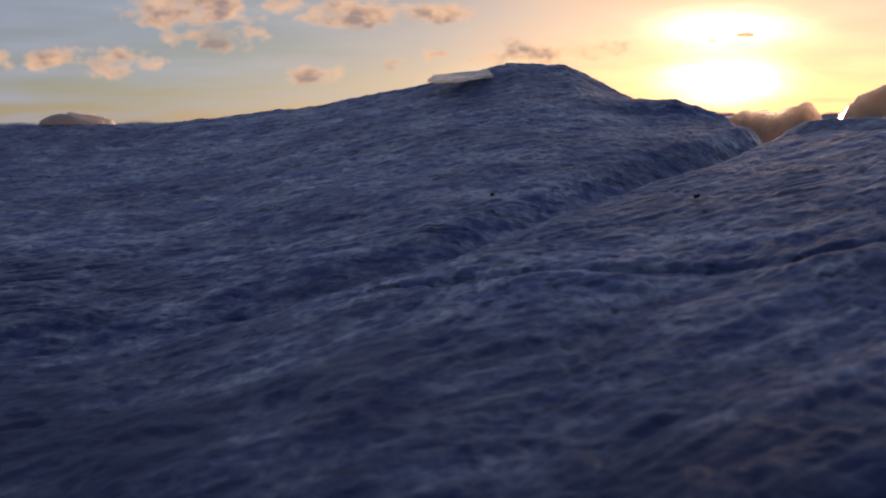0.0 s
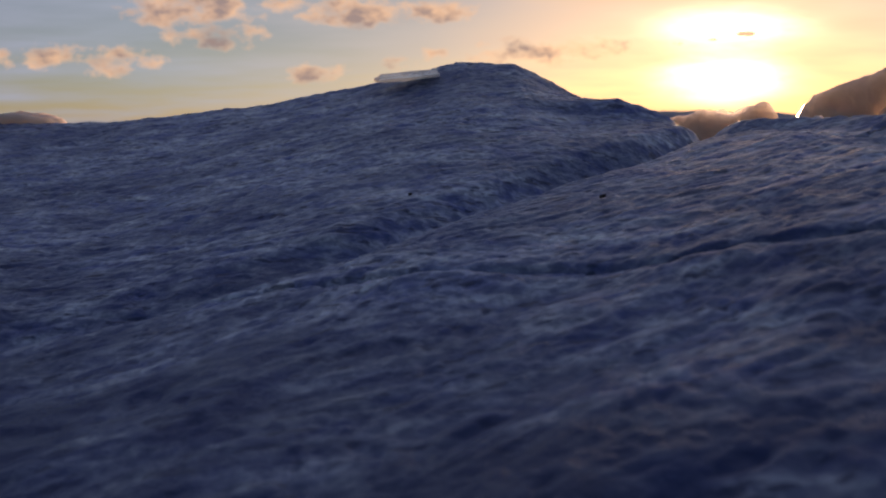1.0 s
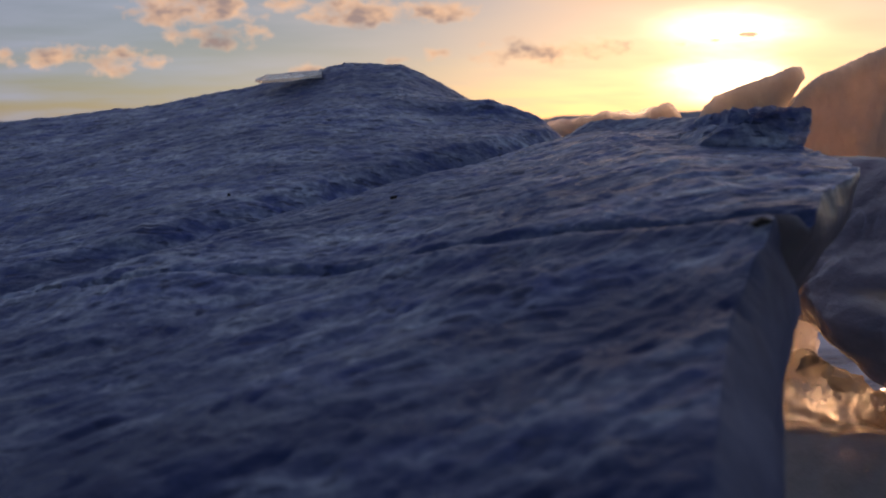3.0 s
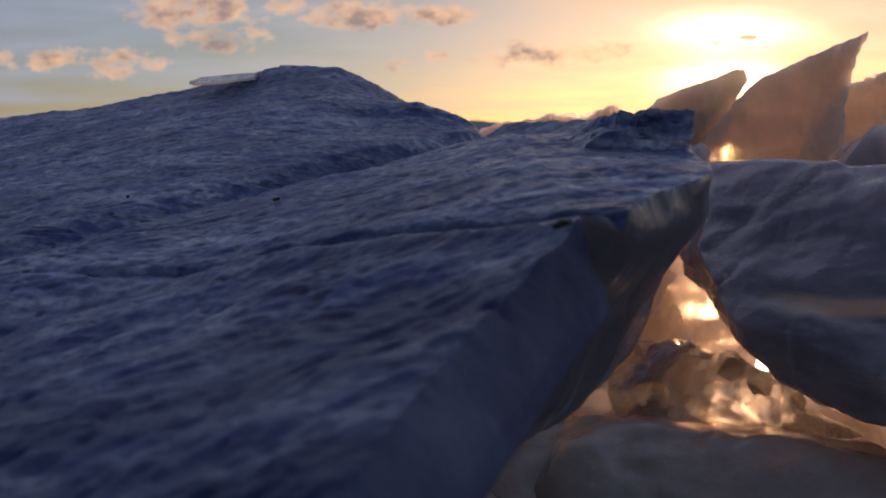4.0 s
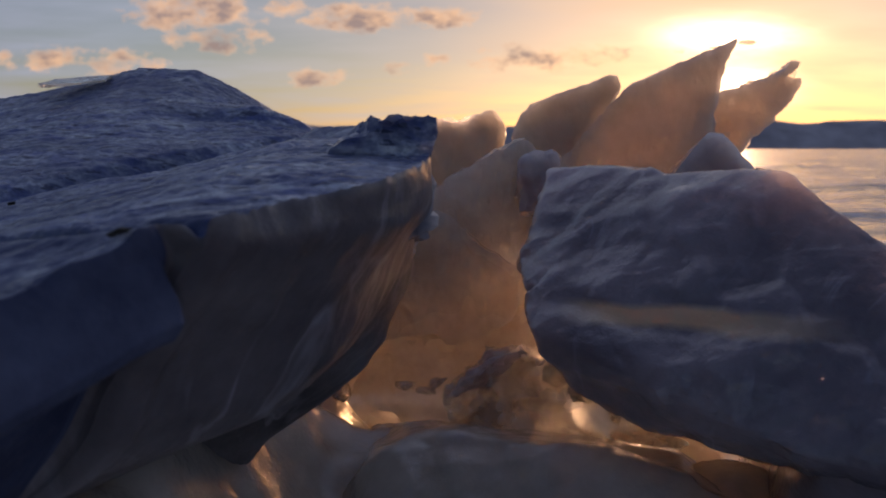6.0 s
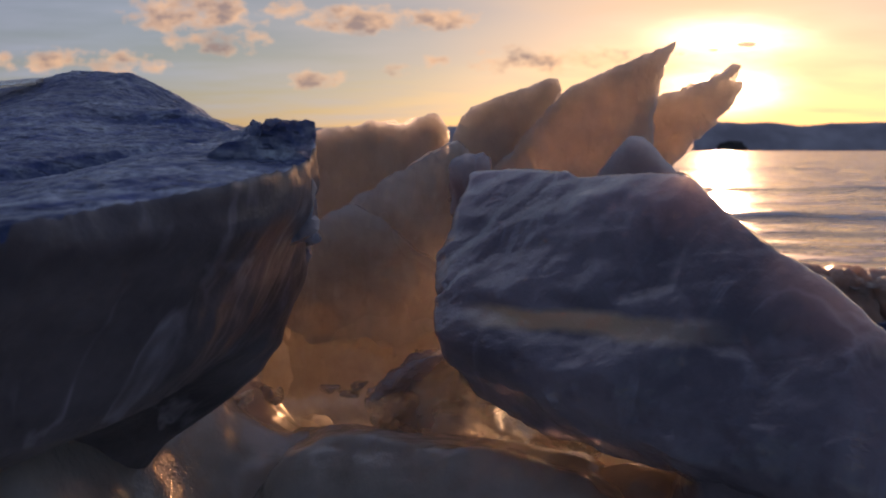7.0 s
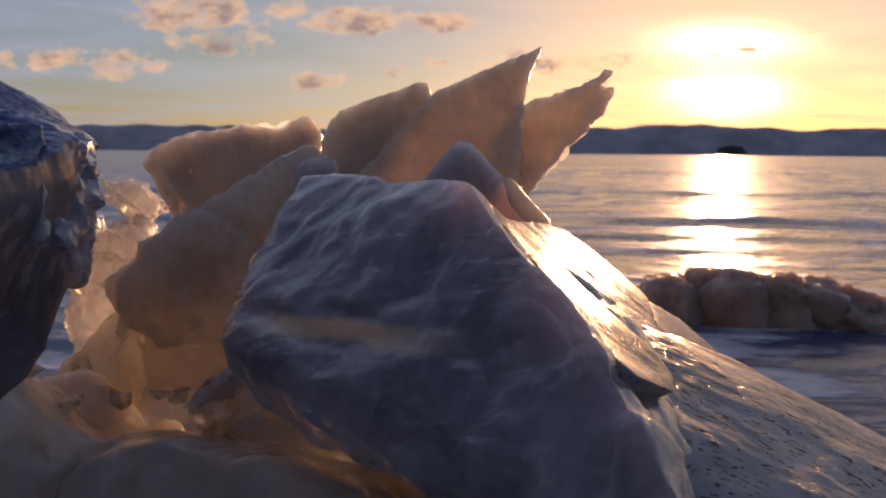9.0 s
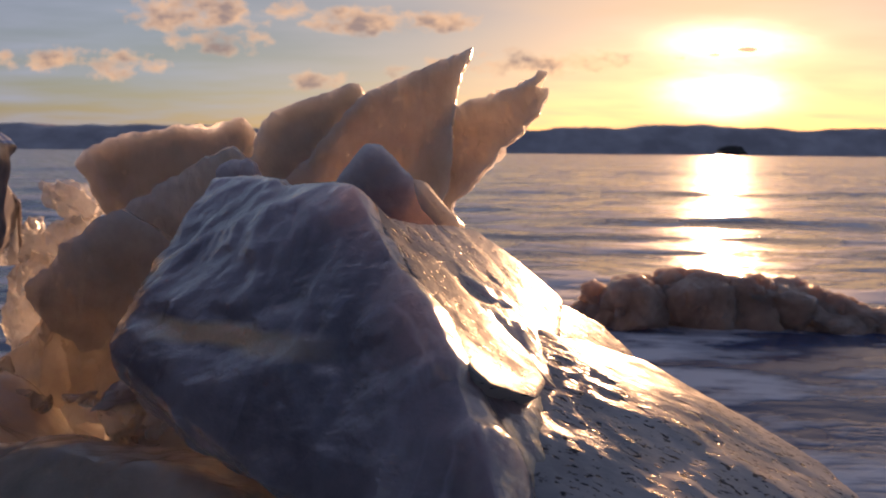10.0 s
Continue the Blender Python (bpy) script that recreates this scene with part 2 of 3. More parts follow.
GLINT = ice_material("glinting_ice", (0.50, 0.50, 0.48), (0.74, 0.74, 0.72), 0.05, 0.8, 0.12, 0.8, 30, 0.006, 0.9, 0.2, 1.0)
DULL = ice_material("dull_ice", (0.60, 0.565, 0.51), (0.82, 0.785, 0.72), 0.24, 1.0, 0.18, 0.10, 60, 0.004, 0.35, 0.46, 0.8, 0.3)


def pitted_material(name, low, high, smooth, dull, ripple):
    """Glazed ice with small melt pits drawn out down the slope."""
    m, nt, b, co = material(name)
    lane = stretched(nt, co, 38, 0.28, 1, 1)
    pits = ramp(nt, noise_tex(nt, stretched(nt, co, 38, 0.36, 1, 1), 190, 2), (0.34, 0.0), (0.40, 1.0))
    wave = noise_tex(nt, stretched(nt, co, 38, 0.35, 1, 1), 26, 4)
    fine = noise_tex(nt, lane, 420, 3)
    patch = noise_tex(nt, co, 7, 4)
    col = mix(nt, ramp(nt, patch, (0.4, 0.0), (0.65, 1.0)), low, high)
    # the pits are darkened too, their shade put into the base colour
    nt.links.new(mix(nt, pits, (0.045, 0.05, 0.07), col), b.inputs["Base Color"])
    nt.links.new(ramp(nt, patch, (0.30, smooth), (0.52, dull)), b.inputs["Roughness"])
    b.inputs["IOR"].default_value = 1.31
    b.inputs["Specular IOR Level"].default_value = 0.15
    bump(nt, b, (wave, ripple, 0.012), (pits, 0.9, 0.003), (fine, 0.3, 0.0008))
    return m


MILKY = ice_material("milky_ice", (0.60, 0.55, 0.48), (0.84, 0.79, 0.71), 0.14, 0.9, 0.25, 0.0, 40, 0.004, 0.35, 0.22, 1.0, 0.4)
PITTED = pitted_material("pitted_ice", (0.32, 0.32, 0.335), (0.56, 0.56, 0.575), 0.12, 0.34, 0.25)
GLAZED = pitted_material("glazed_ice", (0.22, 0.215, 0.22), (0.40, 0.39, 0.385), 0.22, 0.38, 0.12)
PACK = ice_material("packed_snow_ice", (0.34, 0.245, 0.21), (0.52, 0.395, 0.34), 0.30, 1.0, 0.16, 0.0, 70, 0.004, 0.35, 0.12)


def lake_material():
    m, nt, b, co = material("lake_ice")
    wide = noise_tex(nt, stretched(nt, co, 4, 0.16, 1, 1), 0.55, 5)
    drift = noise_tex(nt, stretched(nt, co, 9, 0.42, 1, 1), 2.8, 7, 0.55)
    fine = noise_tex(nt, stretched(nt, co, 9, 0.5, 1, 1), 24, 6)
    patch = noise_tex(nt, stretched(nt, co, 14, 0.38, 1, 1), 6.0, 4)
    both = calc(nt, "ADD", calc(nt, "MULTIPLY_ADD", drift, 0.40, calc(nt, "MULTIPLY", patch, 0.36)), calc(nt, "MULTIPLY", wide, 0.24))
    snow = ramp(nt, both, (0.480, 0.0), (0.545, 1.0))
    col = mix(nt, snow, (0.045, 0.09, 0.20), (0.82, 0.85, 0.91))
    nt.links.new(col, b.inputs["Base Color"])
    nt.links.new(ramp(nt, snow, (0.0, 0.16), (1.0, 0.48)), b.inputs["Roughness"])
    b.inputs["IOR"].default_value = 1.31
    bump(nt, b, (snow, 0.4, 0.02), (drift, 0.22, 0.05), (fine, 0.2, 0.008))
    return m


def hill_material():
    m, nt, b, co = material("far_hills")
    t = noise_tex(nt, co, 0.012, 6)
    nt.links.new(mix(nt, ramp(nt, t, (0.35, 0.0), (0.65, 1.0)), (0.42, 0.40, 0.44), (0.66, 0.64, 0.68)), b.inputs["Base Color"])
    b.inputs["Roughness"].default_value = 0.9
    return m


def rock_material():
    m, nt, b, co = material("dark_rock")
    t = noise_tex(nt, co, 0.2, 6)
    nt.links.new(mix(nt, t, (0.04, 0.035, 0.035), (0.12, 0.10, 0.09)), b.inputs["Base Color"])
    b.inputs["Roughness"].default_value = 0.9
    return m


DIRT = ice_material("dirty_bark", (0.018, 0.016, 0.016), (0.06, 0.05, 0.045), 0.5, 0.0, 0.01, 0.0, 300, 0.002)
LAKE, HILLS, ROCK = lake_material(), hill_material(), rock_material()


# ---- shapes ----
def hash01(ix, iy, iz, seed):
    h = (ix.astype(np.int64) * 374761393 + iy.astype(np.int64) * 668265263 + iz.astype(np.int64) * 2147483647 + seed * 974634777) & 0xFFFFFFFF
    h = ((h ^ (h >> 13)) * 1274126177) & 0xFFFFFFFF
    h = ((h ^ (h >> 16)) * 2246822519) & 0xFFFFFFFF
    return ((h ^ (h >> 15)) & 0xFFFFFF) / float(0xFFFFFF)


def value_noise(p, seed=0):
    """Smooth noise in -1..1 at an (n, 3) array of places."""
    i = np.floor(p)
    f = p - i
    f = f * f * f * (f * (f * 6 - 15) + 10)
    total = 0.0
    for dx in (0, 1):
        for dy in (0, 1):
            for dz in (0, 1):
                wgt = (f[:, 0] if dx else 1 - f[:, 0]) * (f[:, 1] if dy else 1 - f[:, 1]) * (f[:, 2] if dz else 1 - f[:, 2])
                total = total + wgt * hash01(i[:, 0] + dx, i[:, 1] + dy, i[:, 2] + dz, seed)
    return total * 2 - 1


def fbm(p, scale, octaves=4, seed=0, gain=0.5):
    p, total, amp = np.asarray(p, float) * scale, 0.0, 1.0
    for k in range(octaves):
        total = total + amp * value_noise(p + 17.3 * k, seed + k)
        p, amp = p * 2.03, amp * gain
    return total


def step(a, b, x):
    t = np.clip((x - a) / (b - a), 0, 1)
    return t * t * (3 - 2 * t)


def mesh_of(name, verts, faces, mat, smooth=True, second=None, where=None, crisp=0):
    verts, faces = np.asarray(verts, np.float32), np.asarray(faces, np.int32)
    me = bpy.data.meshes.new(name)
    k = faces.shape[1]
    me.vertices.add(len(verts))
    me.vertices.foreach_set("co", verts.ravel())
    me.loops.add(faces.size)
    me.loops.foreach_set("vertex_index", faces.ravel())
    me.polygons.add(len(faces))
    me.polygons.foreach_set("loop_start", np.arange(0, faces.size, k, dtype=np.int32))
    me.polygons.foreach_set("use_smooth", np.full(len(faces), smooth))
    me.update(calc_edges=True)
    me.validate()
    if crisp:
        me.set_sharp_from_angle(angle=radians(crisp))
    me.materials.append(mat)
    if second:
        me.materials.append(second)
        me.polygons.foreach_set("material_index", np.asarray(where, np.int32))
    return me


def placed(name, verts, faces, mat, smooth=True, second=None, where=None, crisp=0):
    """A mesh object whose origin lies at the middle of its base."""
    verts = np.asarray(verts, float)
    o = np.array([verts[:, 0].mean(), verts[:, 1].mean(), verts[:, 2].min()])
    ob = new(name, mesh_of(name, verts - o, faces, mat, smooth, second, where, crisp))
    ob.location = o
    return ob


def grid_faces(rows, cols):
    i = np.arange(rows * cols).reshape(rows, cols)
    return np.stack([i[:-1, :-1], i[:-1, 1:], i[1:, 1:], i[1:, :-1]], -1).reshape(-1, 4)


def facets(p, cell, tilt, seed):
    """Uneven broken faces: each patch of about `cell` metres leans its own way."""
    g = np.random.default_rng(seed)
    low, high = p.min(0), p.max(0)
    count = int(min(260, max(6, np.prod((high - low) / cell + 0.6))))
    at = low + (high - low) * g.random((count, 3))
    lean = g.normal(size=(count, 3))
    lean /= np.linalg.norm(lean, axis=1)[:, None]
    q = p + cell * 0.18 * np.c_[fbm(p, 0.6 / cell, 2, seed), fbm(p, 0.6 / cell, 2, seed + 3), fbm(p, 0.6 / cell, 2, seed + 6)]
    d2 = ((q[:, None, :] - at[None]) ** 2).sum(-1) / cell ** 2
    weight = np.exp((d2.min(1)[:, None] - d2) * 14)
    flat = ((p[:, None, :] - at[None]) * lean[None]).sum(-1)
    return tilt * (weight * flat).sum(1) / weight.sum(1)


def worn(name, bm, mat, size, soft, rough, freq, seed, chips, carve=None, facet=None):
    """Cuts a closed mesh fine, wears its edges round and makes its faces uneven and chipped."""
    for _ in range(9):
        long = [e for e in bm.edges if e.calc_length() > size * 1.6]
        if not long or len(bm.verts) > 30000:
            break
        bmesh.ops.subdivide_edges(bm, edges=long, cuts=1)
        bmesh.ops.triangulate(bm, faces=[f for f in bm.faces if len(f.verts) > 3], quad_method="SHORT_EDGE")
    for _ in range(soft):
        bmesh.ops.smooth_vert(bm, verts=bm.verts, factor=0.5, use_axis_x=True, use_axis_y=True, use_axis_z=True)
    bmesh.ops.recalc_face_normals(bm, faces=bm.faces)
    bm.normal_update()
    bm.verts.index_update()
    p = np.array([v.co[:] for v in bm.verts])
    n = np.array([v.normal[:] for v in bm.verts])
    tri = np.array([[v.index for v in f.verts] for f in bm.faces])
    bm.free()
    d = rough * fbm(p, freq, 4, seed) + rough * 0.25 * fbm(p, freq * 5, 3, seed + 9)
    if chips:
        d = d - chips * np.maximum(0, fbm(p, freq * 0.7, 3, seed + 31) - 0.15)
    if facet:
        d = d + facets(p, facet[0], facet[1], seed + 5)
    if carve:
        d = d - carve(p)
    return placed(name, p + n * d[:, None], tri, mat, crisp=33)


def chunk(name, corners, mat, size=0.014, soft=3, rough=0.006, freq=16.0, seed=1, chips=0.0, carve=None, facet=None):
    """A broken lump of ice: the worn hull of its corners."""
    bm = bmesh.new()
    for c in corners:
        bm.verts.new(c)
    bmesh.ops.convex_hull(bm, input=bm.verts)
    bmesh.ops.delete(bm, geom=[v for v in bm.verts if not v.link_faces], context="VERTS")
    return worn(name, bm, mat, size, soft, rough, freq, seed, chips, carve, facet)


def plate(name, outline, away, mat, size=0.012, soft=2, rough=0.005, freq=17.0, seed=1, chips=0.003, taper=1.0, jag=0.0, facet=None):
    """A broken sheet of ice: an outline, given a thickness towards `away`."""
    if jag:
        rnd, ragged = random.Random(seed), []
        for a, b in zip(outline, outline[1:] + outline[:1]):
            a, b = Vector(a), Vector(b)
            n = max(1, round((b - a).length / 0.011))
            side = (b - a).cross(Vector(away)).normalized()
            ragged += [a.lerp(b, (k + (rnd.uniform(-0.3, 0.3) if k else 0)) / n) + side * (rnd.uniform(-jag, jag) if k else 0) for k in range(n)]
        outline = ragged
    bm = bmesh.new()
    mid = Vector(np.mean(outline, 0))
    front = [bm.verts.new(c) for c in outline]
    back = [bm.verts.new(mid + (Vector(c) - mid) * taper + Vector(away)) for c in outline]
    n = len(outline)
    bm.faces.new(front)
    bm.faces.new(back[::-1])
    for k in range(n):
        bm.faces.new((front[k], back[k], back[(k + 1) % n], front[(k + 1) % n]))
    bmesh.ops.triangulate(bm, faces=bm.faces)
    return worn(name, bm, mat, size, soft, rough, freq, seed, chips, None, facet)


def joined(name, kids, label, category, group=""):
    """One thing, an empty at its base, that carries the given pieces as its parts."""
    base = new(name)
    base.empty_display_size = 0.05
    base.location = (sum(k.location.x for k in kids) / len(kids), sum(k.location.y for k in kids) / len(kids), min(k.location.z for k in kids))
    for k in kids:
        k.location = k.location - base.location
        k.parent = base
    return tagged(base, label, category, group)


def wall(y, *xz):
    """An upright outline at the depth y."""
    return [(x, y, z) for x, z in xz]


# ---- the lake, the far shore ----
def build_lake():
    y = np.r_[-3000, -800, -200, -60, -20, -8, -3, np.linspace(-1.5, 4.0, 230), np.geomspace(4.03, 60, 200), np.geomspace(62, 4500, 40)]
    s = np.linspace(-1, 1, 320)
    s = np.sign(s) * np.abs(s) ** 1.4
    yy, ss = np.meshgrid(y, s, indexing="ij")
    xx = ss * (1.5 * np.abs(yy) + 3.5)
    out = np.array((6.0, 20.0, 80.0, 400.0, 4200.0))
    wide = np.abs(xx[:, -1:])
    xx = np.concatenate([-wide - out[::-1], xx, wide + out], 1)
    yy = np.repeat(y[:, None], xx.shape[1], 1)
    p = np.stack([xx, yy, 0 * xx], -1).reshape(-1, 3)
    fade = 1 / (1 + (np.abs(p[:, 1]) / 25) ** 2)
    q = p * (0.35, 1.0, 1.0)
    z = (0.014 * fbm(q, 2.6, 5, 3) + 0.035 * fbm(q, 0.35, 3, 8)) * fade
    for at, tall, wide, bend in ((4.6, 0.035, 0.18, 0.35), (6.4, 0.11, 0.30, 0.5), (7.9, 0.05, 0.25, 0.5), (10.5, 0.07, 0.40, 0.8), (15.0, 0.05, 0.6, 1.2), (22.0, 0.06, 0.9, 2.0), (36.0, 0.07, 1.4, 3.0)):
        line = at + bend * fbm(np.c_[p[:, 0] * 0.12, 0 * p[:, 0] + at, 0 * p[:, 0]], 1.0, 3, 5)
        far = (p[:, 1] - line) / wide
        z = z + tall * np.exp(-far * far) * np.clip(0.6 + 0.6 * fbm(np.c_[p[:, 0] * 0.3, 0 * p[:, 0] + at, 0 * p[:, 0]], 1.0, 3, 15), 0, 2)
    p[:, 2] = z - 0.01
    ob = new("ground", mesh_of("ground", p, grid_faces(len(y), xx.shape[1]), LAKE))
    tagged(ob, "frozen lake with wind-packed snow drifts on dark ice", "lake", kind="structure")


def build_hills():
    x = np.linspace(-4200, 4200, 420)
    y = np.linspace(1990, 2900, 24)
    yy, xx = np.meshgrid(y, x, indexing="ij")
    p = np.stack([xx, yy, 0 * xx], -1).reshape(-1, 3)
    top = 74 + 9 * fbm(np.c_[p[:, 0] / 260, 0 * p[:, 0], 0 * p[:, 0]], 1.0, 4, 6) - 10 * step(200, -900, p[:, 0])
    rise = step(1990, 2150, p[:, 1]) ** 0.6
    p[:, 2] = top * rise + rise * 6 * fbm(p, 0.012, 3, 4) - 1
    ob = new("backdrop", mesh_of("backdrop", p, grid_faces(len(y), len(x)), HILLS))
    tagged(ob, "low range of snowy hills on the far shore", "hills", kind="structure")
    isle = chunk("islet", [(702, 1970, -2), (700, 1985, 12), (712, 1980, 24), (740, 1975, 29), (768, 1980, 22), (778, 1985, 8), (778, 1960, -2), (705, 2000, -2), (740, 1955, -2), (775, 2000, -2)], ROCK, 6.0, 1, 2.0, 0.1, 4)
    tagged(isle, "small dark rocky islet on the frozen lake", "islet")


# ---- the great tilted slab ----
EDGE_Y = (-0.6, 0.10, 0.19, 0.275, 0.325, 0.368, 0.378, 0.45, 0.49, 0.55, 0.62, 0.65, 0.72, 0.80, 0.84, 0.92, 1.00, 1.09, 1.13, 1.20, 1.45)
EDGE_X = (0.16, 0.27, 0.31, 0.344, 0.369, 0.402, 0.425, 0.475, 0.508, 0.520, 0.530, 0.525, 0.518, 0.480, 0.435, 0.395, 0.385, 0.375, 0.33, 0.28, 0.10)
CREST_X = (-1.6, -0.66, -0.42, -0.30, -0.07, 0.03, 0.10, 0.18, 0.26, 0.36, 0.6)
CREST_Z = (0.566, 0.583, 0.585, 0.593, 0.630, 0.649, 0.664, 0.660, 0.624, 0.588, 0.56)
SCARP_X = (-1.6, -0.9, -0.3, -0.14, -0.02, 0.104, 0.2, 0.30, 0.40)
SCARP_Y = (0.40, 0.46, 0.55, 0.58, 0.60, 0.685, 0.755, 0.83, 0.93)
SCARP_H = (0.005, 0.007, 0.009, 0.009, 0.009, 0.009, 0.011, 0.015, 0.015)


def slab_plane(x, y):
    left = np.minimum(x + 0.25, 0)
    return 0.359 + 0.2 * x - 0.14 * left + 0.18 * y - 0.25 * np.maximum(y - 0.5, 0) ** 2 - 0.19 * np.maximum(x - 0.4, 0)


def slab_height(x, y):
    p = np.c_[x, y, 0 * x]
    low = slab_plane(x, y)
    scarp = np.interp(x, SCARP_X, SCARP_Y) + 0.014 * fbm(p * (1, 0.2, 0), 6, 2, 41)
    jump = np.interp(x, SCARP_X, SCARP_H)
    foot = slab_plane(x, scarp) + jump
    t = np.clip((y - scarp) / (1.15 - scarp), 0, 1.0)
    high = foot + (np.interp(x, CREST_X, CREST_Z) - foot) * (0.8 * t + 0.2 * t * t)
    z = low + (high - low) * step(-0.004, 0.034, y - scarp)
    z = z - np.interp(x, (-0.5, 0.0, 0.3), (0.003, 0.006, 0.015)) * np.exp(-((y - scarp + 0.010) / np.interp(x, (0.0, 0.25), (0.010, 0.035))) ** 2)
    rim = np.interp(y, EDGE_Y, EDGE_X) - x
    z = z + 0.015 * np.exp(-((rim - 0.02) / 0.03) ** 2) * step(0.64, 0.70, y) * step(0.95, 0.85, y)
    z = z - 0.022 * np.exp(-np.maximum(rim, 0) / 0.018) * step(0.78, 0.92, y)
    z = z + 0.008 * np.exp(-((x - 0.40) / 0.09) ** 2 - ((y - 0.355) / 0.06) ** 2)
    z = z + np.interp(x, (0.16, 0.24, 0.30, 0.36, 0.40), (0, 0.013, 0.023, 0.013, 0)) * np.exp(-((y - 1.0) / np.where(y < 1.0, 0.016, 0.09)) ** 2)
    return z - 0.9 * np.maximum(y - 1.17, 0) ** 1.2


def build_slab():
    v = np.unique(np.r_[np.linspace(-0.6, 0.1, 25), np.linspace(0.103, 0.425, 180), np.linspace(0.426, 0.452, 40), np.linspace(0.4535, 0.7, 137), np.linspace(0.703, 1.2, 190), np.linspace(1.21, 1.45, 14)])
    u = np.r_[np.linspace(-1.6, -0.72, 60), np.linspace(-0.715, 1.0, 520)]
    down = np.linspace(0, 1, 81)[1:]
    def crack(x):
        x = np.asarray(x, float).ravel()
        return np.interp(x, (-0.3, -0.04, 0.05, 0.15, 0.25, 0.365, 0.5), (0.600, 0.540, 0.503, 0.480, 0.448, 0.402, 0.35)) + 0.003 * fbm(np.c_[x, 0 * x, 0 * x], 14, 3, 5)

    # the rows of the mesh bend with the crack
    bend, row = np.exp(-((v - 0.44) / 0.15) ** 2), v.copy()
    for _ in range(8):
        edge = np.interp(row, EDGE_Y, EDGE_X)
        row = v + bend * (crack(edge) - 0.44)
    edge = edge + 0.002 * fbm(np.c_[v, 0 * v, 0 * v], 14, 2, 2) + 0.0045 * step(0.38, 0.42, row) * fbm(np.c_[v, 0 * v, 0 * v], 40, 3, 2)
    xs = np.where(u[None, :] < 0, u[None, :] + 0 * edge[:, None], u[None, :] * edge[:, None])
    yy = v[:, None] + bend[:, None] * (crack(xs).reshape(xs.shape) - 0.44)
    p = np.stack([xs, yy, 0 * xs], -1).reshape(-1, 3)
    c, s = math.cos(radians(14)), math.sin(radians(14))
    q = np.c_[(p[:, 0] * c + p[:, 1] * s) * 0.38, -p[:, 0] * s + p[:, 1] * c, 0 * xs.ravel()]
    q = q + 0.010 * np.c_[fbm(p, 16, 2, 51), fbm(p, 16, 2, 52), 0 * q[:, 2]]
    z = slab_height(p[:, 0], p[:, 1])
    near = step(0.9, 0.35, p[:, 1])
    z = z + (0.0016 + 0.0046 * near) * fbm(q, 13, 2, 11) + (0.0005 + 0.0007 * near) * fbm(q, 38, 2, 12) + 0.004 * fbm(p, 6, 2, 14)
    z = z + 0.0014 * np.abs(fbm(q, 85, 2, 16)) + 0.0008 * fbm(q * (1.6, 1, 1), 190, 2, 17) - 0.0025 * np.maximum(0, fbm(q * (1.5, 1, 1), 120, 2, 18) - 0.36)
    # the open crack across the slab
    groove = crack(p[:, 0])
    g = p[:, 1] - groove
    cut = step(-0.25, 0.05, p[:, 0])
    z = z + cut * (0.0022 * step(-0.002, 0.001, g) * np.exp(-np.maximum(g, 0) / 0.06) - 0.0075 * np.exp(-((g + 0.0022) / 0.0024) ** 2) - 0.0012 * np.exp(-((g + 0.012) / 0.010) ** 2) + 0.004 * np.exp(-((g + 0.022) / 0.012) ** 2))
    # a shallow hollow by the step
    z = z - 0.012 * np.exp(-((p[:, 0] + 0.02) / 0.045) ** 2 - ((p[:, 1] - 0.60) / 0.022) ** 2)
    p[:, 2] = z
    top = p.reshape(len(v), len(u), 3)
    # down the broken face, undercut, to the flat underside
    rim, d = top[:, -1], down[None, :]
    ry = rim[:, 1:2]
    far = step(0.368, 0.380, ry)
    lip = np.interp(ry, (0.15, 0.30, 0.37), (0.030, 0.046, 0.052))
    drop = far * 0.34 * d + (1 - far) * np.where(d < 0.5, lip * d * 2, np.where(d < 0.6, lip + 0.10 * (d - 0.5), lip + 0.01 + (0.33 - lip) * (d - 0.6) / 0.4))
    # near the low end a thin lip overhangs a deep recess; farther on one tall face leans in under the rim
    t = drop / lip
    thin = np.interp(t, (0, 0.15, 0.35, 0.6, 0.85, 1.0), (0, 0.006, 0.012, 0.018, 0.021, 0.016)) - 0.055 * step(1.0, 1.3, t) - 0.03 * step(1.3, 2.5, t) - 0.25 * np.maximum(drop - lip - 0.05, 0)
    lean = np.interp(rim[:, 2:3] - drop, (0.20, 0.25, 0.30, 0.35, 0.375, 0.40, 0.45, 0.50), (-0.21, -0.161, -0.110, -0.054, -0.031, -0.021, -0.006, 0.0))
    hollow = step(0.71, 0.63, ry)
    tall = lean * (1 + 1.1 * hollow) - 0.013 * hollow * step(0.51, 0.44, rim[:, 2:3] - drop) + 0.004 * np.sin(drop * 60)
    inward = far * tall + (1 - far) * thin
    level = np.convolve(np.pad(rim[:, 2], 20, mode="edge"), np.ones(41) / 41, "valid")[:, None]
    even = np.convolve(np.pad(rim[:, 0], 20, mode="edge"), np.ones(41) / 41, "valid")[:, None]
    face = np.stack([rim[:, :1] + (even - rim[:, :1]) * step(0, 0.06, d) + inward, np.repeat(ry, len(down), 1), rim[:, 2:3] + (level - rim[:, 2:3]) * step(0, 0.12, d) - drop], -1)
    f = face.reshape(-1, 3)
    w = 0.006 * fbm(f, 9, 3, 21) - (0.002 + 0.008 * step(0.37, 0.42, f[:, 1])) * np.abs(fbm(f * (1, 1, 0.4), 8, 2, 25)) + (0.001 + 0.002 * step(0.37, 0.42, f[:, 1])) * np.abs(fbm(f, 30, 2, 27))
    face[:, :, 0] += w.reshape(face.shape[:2]) * step(0, 0.12, d)
